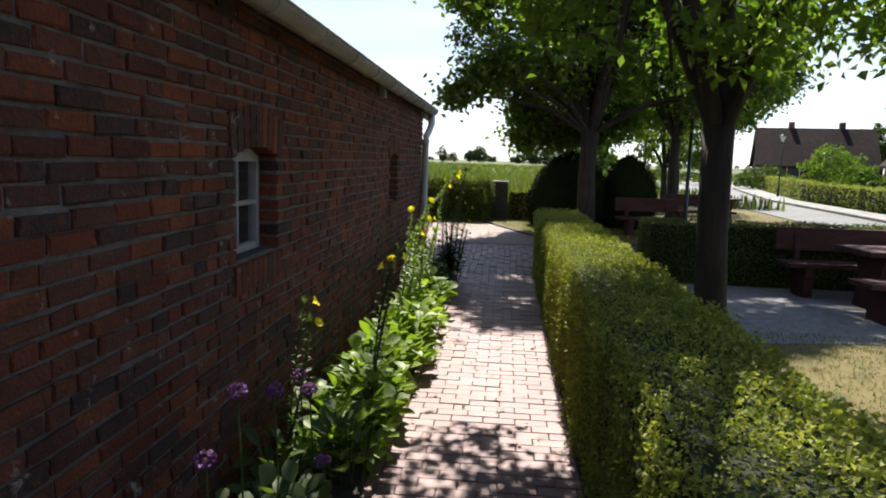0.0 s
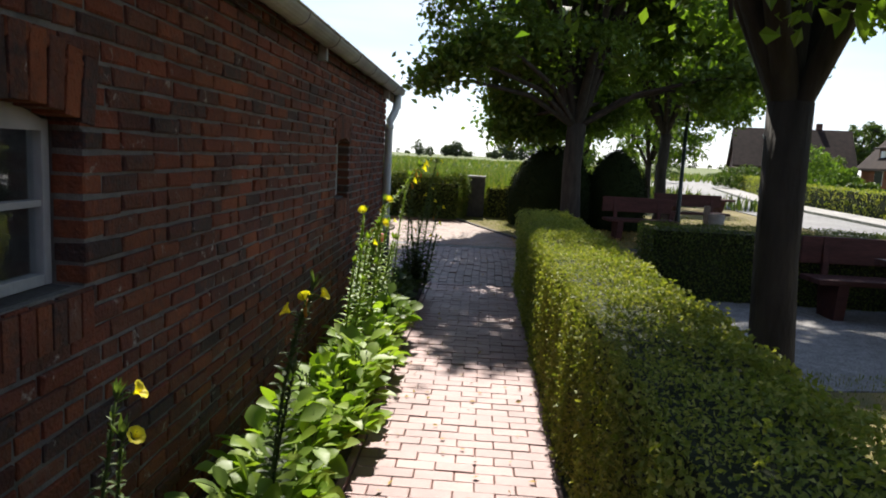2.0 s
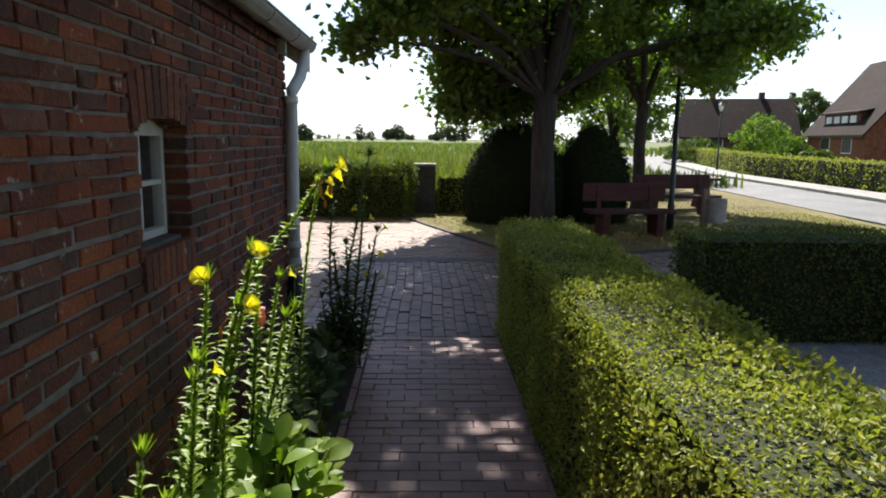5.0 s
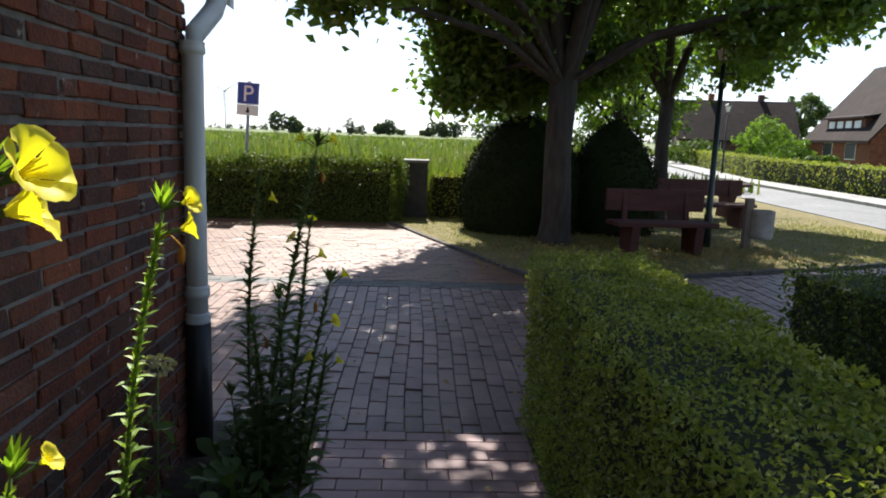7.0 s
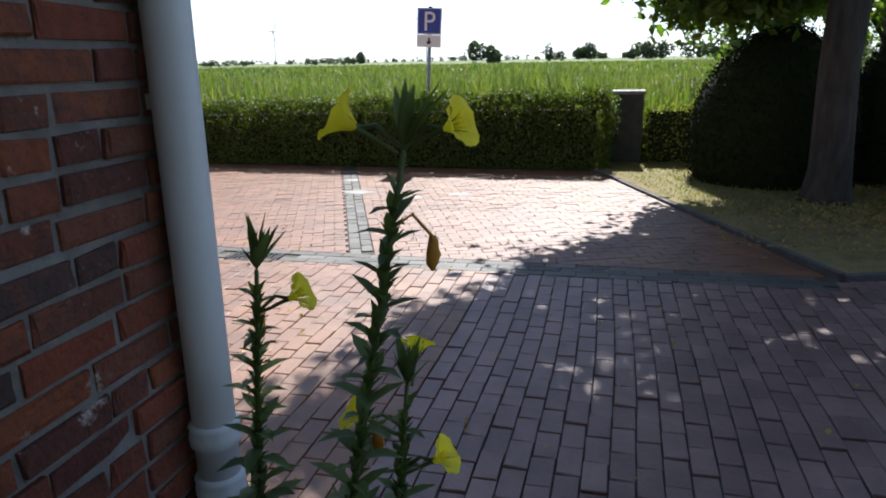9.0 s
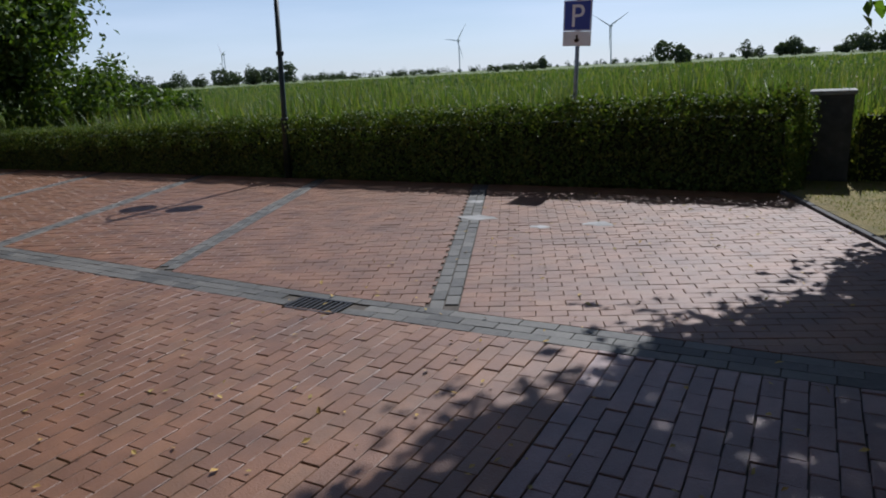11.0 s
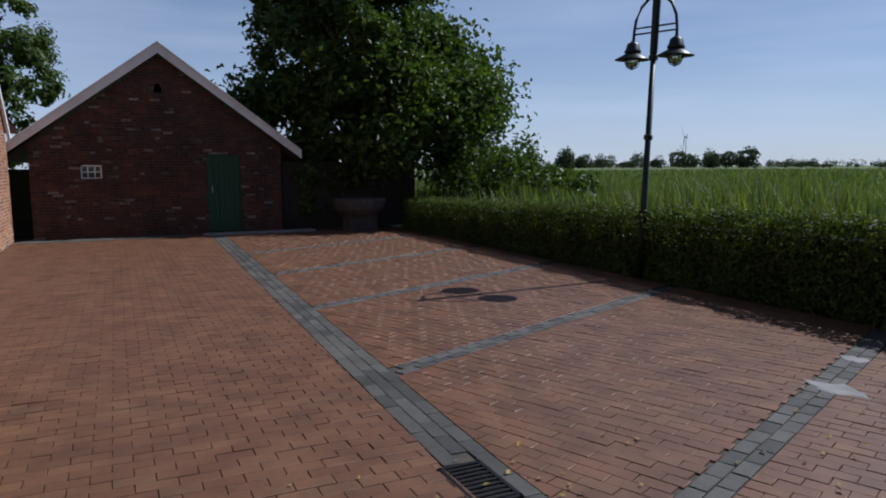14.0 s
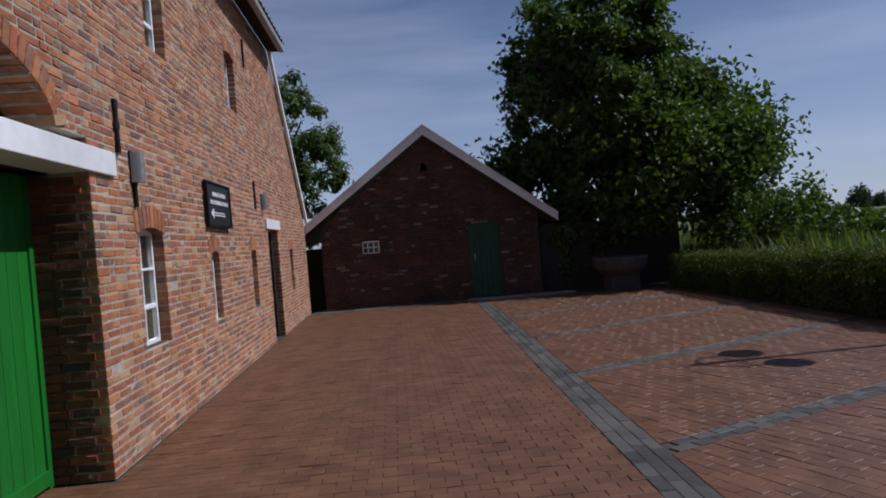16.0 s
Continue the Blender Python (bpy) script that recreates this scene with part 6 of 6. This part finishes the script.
        tube(bm, [line[-2], (line[-2] + o) * 0.5 + Vector((0, 0, 0.03)), o + Vector((0, 0, 0.019))], 0.002, 4)
        part("wilted_flower", bm, M["petal_wilted"], root, "wilted orange flower", smooth=True)
    return root


# tall group at the house corner
primrose((-0.47, 9.86, 0.02), [((0, 0, 0), (-0.03, -0.02, 0.5), (0.05, -0.04, 1.0), (0.15, -0.06, 1.51)), ((0.0, 0.02, 0.15), (0.05, 0.05, 0.6), (0.1, 0.08, 1.17)), ((0, 0, 0.1), (-0.06, -0.03, 0.45), (-0.1, -0.05, 0.8))], 1, 0.12, 95,
         ((0, 0, 3.3, 1.0), (0, 0, -0.25, 1.2), (1, 1, 3.6, 0.9), (1, 0, 1.6, 0.6), (1, 2, 0.0, 1.0)), 3, label="tall evening primrose spire with open yellow flowers")
primrose((-0.57, 9.98, 0.02), [((0, 0, 0), (-0.05, -0.02, 0.5), (-0.04, -0.04, 0.95), (0.0, -0.06, 1.33)), ((0, 0, 0.1), (0.07, 0.03, 0.45), (0.06, 0.05, 0.85))], 2, 0.12, 90, ((0, 1, 0.1, 1.1),), 1)
primrose((-0.4, 9.84, 0.02), [((0, 0, 0), (0.03, 0.0, 0.45), (0.13, -0.02, 0.98)), ((0.01, 0, 0.1), (0.08, -0.04, 0.45), (0.12, -0.06, 0.66))], 3, 0.11, 90,
         ((0, 0, 0.4, 0.9), (0, 3, -0.4, 1.1), (1, 0, 3.4, 1.0), (1, 1, 0.3, 0.9)), 1)
primrose((-0.56, 9.78, 0.02), [((0, 0, 0), (0.02, 0.0, 0.3), (0.0, 0.02, 0.62)), ((0, 0, 0), (-0.06, 0.03, 0.25), (-0.1, 0.04, 0.5))], 13, 0.15, 70, (), 0, label="evening primrose foot with broad leaves", pods=False)
# bowed group that hangs over the path
primrose((-0.77, 7.63, 0.02), [((0, 0, 0), (0.03, 0.01, 0.6), (0.14, 0.04, 1.05), (0.34, 0.09, 1.34), (0.44, 0.12, 1.5))], 4, 0.075, 100, ((0, 0, -0.2, 1.15), (0, 1, 0.4, 1.3)), 3, 0.04, label="bowed evening primrose leaning over the path", leaf_mat="border_leaf")
primrose((-0.62, 8.62, 0.02), [((0, 0, 0), (0.02, 0.0, 0.5), (0.06, 0.02, 1.0), (0.12, 0.06, 1.38))], 5, 0.07, 95, ((0, 0, -0.2, 1.2), (0, 1, 0.5, 1.3)), 2, 0.036, leaf_mat="border_leaf")
primrose((-0.72, 7.42, 0.02), [((0, 0, 0), (0.03, 0.02, 0.5), (0.11, 0.06, 0.95), (0.15, 0.1, 1.2)), ((0.01, 0, 0.3), (0.05, -0.03, 0.7), (0.12, 0.0, 1.02)), ((0, 0, 0.2), (-0.04, 0.1, 0.7), (-0.02, 0.12, 1.1))], 7, 0.085, 100,
         ((0, 0, -0.9, 1.0), (1, 0, -0.6, 1.1), (2, 0, -1.6, 1.0)), 2, 0.038, leaf_mat="border_leaf")
primrose((-0.7, 7.85, 0.02), [((0, 0, 0), (0.03, 0.02, 0.5), (0.06, 0.05, 1.05)), ((0, 0, 0.1), (0.1, 0.06, 0.5), (0.16, 0.1, 0.85))], 6, 0.1, 110, (), 0, leaf_mat="border_leaf", label="leafy evening primrose not yet in flower")
primrose((-0.66, 8.2, 0.02), [((0, 0, 0), (0.04, 0.02, 0.4), (0.1, 0.08, 0.8)), ((0, 0, 0.1), (-0.04, 0.08, 0.5), (0.02, 0.1, 0.95))], 17, 0.1, 110, ((1, 0, 0.2, 1.0),), 0, leaf_mat="border_leaf")
primrose((-0.55, 4.45, 0.02), [((0, 0, 0), (0.02, 0.02, 0.5), (0.07, 0.05, 0.85), (0.13, 0.08, 1.07)), ((0, 0, 0.2), (0.05, -0.05, 0.5), (0.1, -0.06, 0.78))], 8, 0.085, 85, ((0, 1, -0.2, 1.0), (0, 2, 1.9, 0.9), (0, 3, 3.5, 1.0)), 1)
primrose((-0.83, 3.7, 0.02), [((0, 0, 0), (0.0, 0.03, 0.4), (0.04, 0.08, 0.88)), ((0, 0, 0.2), (0.06, 0.02, 0.5), (0.1, 0.0, 0.8))], 9, 0.085, 70, ((0, 0, 0.2, 1.0), (1, 0, -0.5, 0.9)), 0)
primrose((-0.7, 6.6, 0.02), [((0, 0, 0), (0.02, 0.02, 0.4), (0.05, 0.08, 0.82)), ((0, 0, 0.1), (0.08, 0.03, 0.4), (0.12, 0.04, 0.7))], 10, 0.11, 110, (), 0, leaf_mat="border_leaf", label="leafy evening primrose not yet in flower")
primrose((-0.68, 7.0, 0.02), [((0, 0, 0), (0.03, 0.0, 0.5), (0.06, 0.03, 0.95)), ((0, 0, 0.1), (0.1, 0.05, 0.4), (0.12, 0.08, 0.75)), ((0, 0, 0.1), (-0.03, 0.1, 0.5), (0.0, 0.15, 0.85))], 11, 0.11, 120, ((0, 1, 0.4, 1.0),), 0, leaf_mat="border_leaf")


def leafy(at, r, h, n, L, mat, seed, label, name="border_plant", upright=0.7):
    """A clump of broad leaves that rise and bend outwards."""
    rnd = random.Random(seed)
    root = thing(name, label, "plant", at, group="leafy border plants")
    vs, fs = [], []
    for i in range(n):
        q = rnd.uniform(0, 6.28)
        s = math.sqrt(rnd.random())
        z = h * rnd.uniform(0.25, 1.0) * (1.05 - 0.5 * s)
        p = Vector((math.cos(q) * s * r, math.sin(q) * s * r, z))
        d = Vector((math.cos(q + rnd.gauss(0, 0.7)) * (0.5 + s), math.sin(q + rnd.gauss(0, 0.7)) * (0.5 + s), upright + rnd.gauss(0.1, 0.4))).normalized()
        ll = L * rnd.uniform(0.6, 1.25)
        side = d.cross(Vector((0, 0, 1)))
        side = (side if side.length > 0.05 else Vector((1, 0, 0))).normalized()
        side = (side + Vector((0, 0, rnd.gauss(0, 0.4)))).normalized()
        upw = side.cross(d).normalized()
        w = ll * rnd.uniform(0.26, 0.38)
        k = len(vs)
        sag = Vector((0, 0, -ll * rnd.uniform(0.05, 0.35)))
        rows = [(0.0, 0.1), (0.3, 0.85), (0.6, 1.0), (0.85, 0.55), (1.0, 0.05)]
        for t, ww in rows:
            c = p + d * ll * t + sag * t * t
            vs += [c + side * w * ww + upw * w * 0.25 * ww, c, c - side * w * ww + upw * w * 0.25 * ww]
        for j in range(4):
            a = k + 3 * j
            fs += [(a, a + 1, a + 4, a + 3), (a + 1, a + 2, a + 5, a + 4)]
    raw("leaf_mass", [tuple(v) for v in vs], fs, mat, root, smooth=True)["kind"] = "stuff"
    bm = bmesh.new()
    for i in range(10):
        q, s = rnd.uniform(0, 6.28), rnd.random()
        tube(bm, [(math.cos(q) * s * r * 0.5, math.sin(q) * s * r * 0.5, -0.02), (math.cos(q) * s * r * 0.9, math.sin(q) * s * r * 0.9, h * 0.7)], 0.004, 4)
    part("stalk_tuft", bm, M["grey_leaf"], root)
    return root


rp = random.Random(12)
for i in range(26):
    y = 3.7 + i * 0.17
    leafy((rp.uniform(-0.66, -0.5), y, 0.02), 0.2, rp.uniform(0.32, 0.5), 60, 0.135, M["border_leaf"], 200 + i, "clump of fresh green broad leaves in the border")
for i in range(10):
    leafy((rp.uniform(-0.66, -0.5), 7.9 + i * 0.24, 0.02), 0.16, rp.uniform(0.22, 0.4), 40, 0.1, M["grey_leaf"], 240 + i, "clump of grey-green leaves in the border")
for i in range(14):
    leafy((rp.uniform(-0.8, -0.5), 1.0 + i * 0.2, 0.02), 0.18, rp.uniform(0.25, 0.5), 40, 0.11, M["grey_leaf"], 260 + i, "clump of grey-green leaves in the border", upright=0.9)
for i, (x, y, z) in enumerate(((-0.72, 2.72, 0.82), (-0.62, 3.32, 0.63), (-0.66, 2.95, 0.75), (-0.55, 3.3, 0.3), (-0.7, 2.4, 0.7), (-0.6, 2.2, 0.5), (-0.75, 3.6, 0.6))):
    t = thing("purple_flower", "purple flower head on a thin stalk", "flower", (x, y, 0.0), group="purple flowers in the border")
    bm = bmesh.new()
    tube(bm, [(0, 0, 0), (0.02, 0, z * 0.5), (0, 0, z)], 0.004, 5)
    part("stalk", bm, M["grey_leaf"], t)
    rg = np.random.default_rng(300 + i)
    v = rg.normal(0, 1, (70, 3))
    v /= np.linalg.norm(v, axis=1, keepdims=True)
    leaf_mesh("flower_head", v * np.array([0.032, 0.032, 0.024]) + np.array([0, 0, z]), v, 0.022, M["petal_purple"], t, 0.7, 300 + i)

# fallen leaves and light stains
rg = np.random.default_rng(400)
n = 5600
xy = np.concatenate([np.stack([rg.uniform(-3.5, 1.2, 360), rg.uniform(11, 19, 360)], 1), np.stack([rg.normal(2.6, 1.1, 2100).clip(0.9, 6), rg.normal(16.2, 0.75, 2100).clip(15.2, 19)], 1),
                     np.stack([rg.uniform(-0.36, 0.68, 140), rg.uniform(2, 11, 140)], 1),
                     np.stack([rg.uniform(1.9, 5.5, 3000), rg.uniform(16.1, 18.6, 3000)], 1)])
ob = leaf_mesh("fallen_leaves", np.concatenate([xy, np.where((xy[:, :1] > 0.9) & (xy[:, 1:] > 15.1), 0.06, 0.012)], 1) + np.array([0, 0, 0.0]), np.tile([0, 0, 1.0], (n, 1)), 0.04,
               material("dry_fallen_leaf", [(0.24, 0.13, 0.03), (0.36, 0.24, 0.06), (0.2, 0.17, 0.05)], scale=5, rough=0.8, bump=0, pieces=0.7), None, 0.6, 5, 0.3, fold=0.08)
tagged(ob, "small dry yellow leaves lying on the paving", "fallen leaves", kind="stuff")

hollyhock = thing("hollyhock", "low hollyhock with one folded pink flower", "plant", (-0.71, 7.95, -0.1))
bm = bmesh.new()
tube(bm, [(0, 0, 0), (0.02, 0.01, 0.5), (0.06, 0.03, 0.95)], [0.007, 0.006, 0.004], 6)
part("stem", bm, M["grey_leaf"], hollyhock, smooth=True)
bm = bmesh.new()
lathe(bm, [(0.004, 0.93), (0.016, 0.945), (0.02, 0.97), (0.016, 1.0), (0.019, 1.015), (0.006, 1.0)], (0.06, 0.03, 0), 9)
part("flower", bm, M["petal_pink"], hollyhock, "folded pink flower", smooth=True)
for k in range(6):
    bm = bmesh.new()
    q = 2.1 * k
    lathe(bm, [(0.003, -0.012), (0.011, -0.004), (0.012, 0.006), (0.004, 0.014)], (0.05 + 0.03 * math.cos(q), 0.03 + 0.03 * math.sin(q), 0.9 - 0.03 * k), 7)
    part("bud", bm, M["grey_leaf"], hollyhock, smooth=True)

dried = thing("dried_flower", "pale dried flower cluster on a thin stalk by the wall", "flower", (-0.78, 9.28, 0.0))
bm = bmesh.new()
tube(bm, [(0, 0, 0.0), (0.02, 0.0, 0.4), (0.03, 0.01, 0.82)], [0.005, 0.004, 0.003], 6)
part("stalk", bm, M["grey_leaf"], dried, smooth=True)
rg = np.random.default_rng(410)
v = rg.normal(0, 1, (90, 3))
v /= np.linalg.norm(v, axis=1, keepdims=True)
leaf_mesh("flower_head", v * np.array([0.05, 0.05, 0.03]) + np.array([0.03, 0.01, 0.83]), v, 0.022, material("pale_dry_petal", [(0.3, 0.28, 0.18), (0.45, 0.42, 0.3)], scale=30, rough=0.8, bump=0, pieces=0.5, translucent=0.3), dried, 0.7, 410)
v = rg.normal(0, 1, (40, 3))
v /= np.linalg.norm(v, axis=1, keepdims=True)
leaf_mesh("foliage", v * np.array([0.06, 0.06, 0.18]) + np.array([0.02, 0.0, 0.5]), v, 0.06, M["grey_leaf"], dried, 0.4, 411)

# old mortar spilt on the pavers
for i, (x, y, r) in enumerate(((-3.27, 17.33, 0.17), (-2.45, 17.09, 0.09), (-1.94, 17.37, 0.13), (-3.7, 18.2, 0.1))):
    rq = random.Random(500 + i)
    bm = bmesh.new()
    rim = [(x + r * rq.uniform(0.6, 1.25) * math.cos(2 * math.pi * k / 14) * 1.3, y + r * rq.uniform(0.5, 1.1) * math.sin(2 * math.pi * k / 14)) for k in range(14)]
    low = [bm.verts.new((px_, py_, 0.001)) for px_, py_ in rim]
    high = [bm.verts.new((x + (px_ - x) * 0.85, y + (py_ - y) * 0.85, 0.005)) for px_, py_ in rim]
    bm.faces.new(high)
    for k in range(14):
        bm.faces.new((low[k], low[(k + 1) % 14], high[(k + 1) % 14], high[k]))
    tagged(part("mortar_patch", bm, M["concrete"]), "thin pale patch of dried mortar on the pavers", "mortar patch", group="dried mortar patches on the yard")
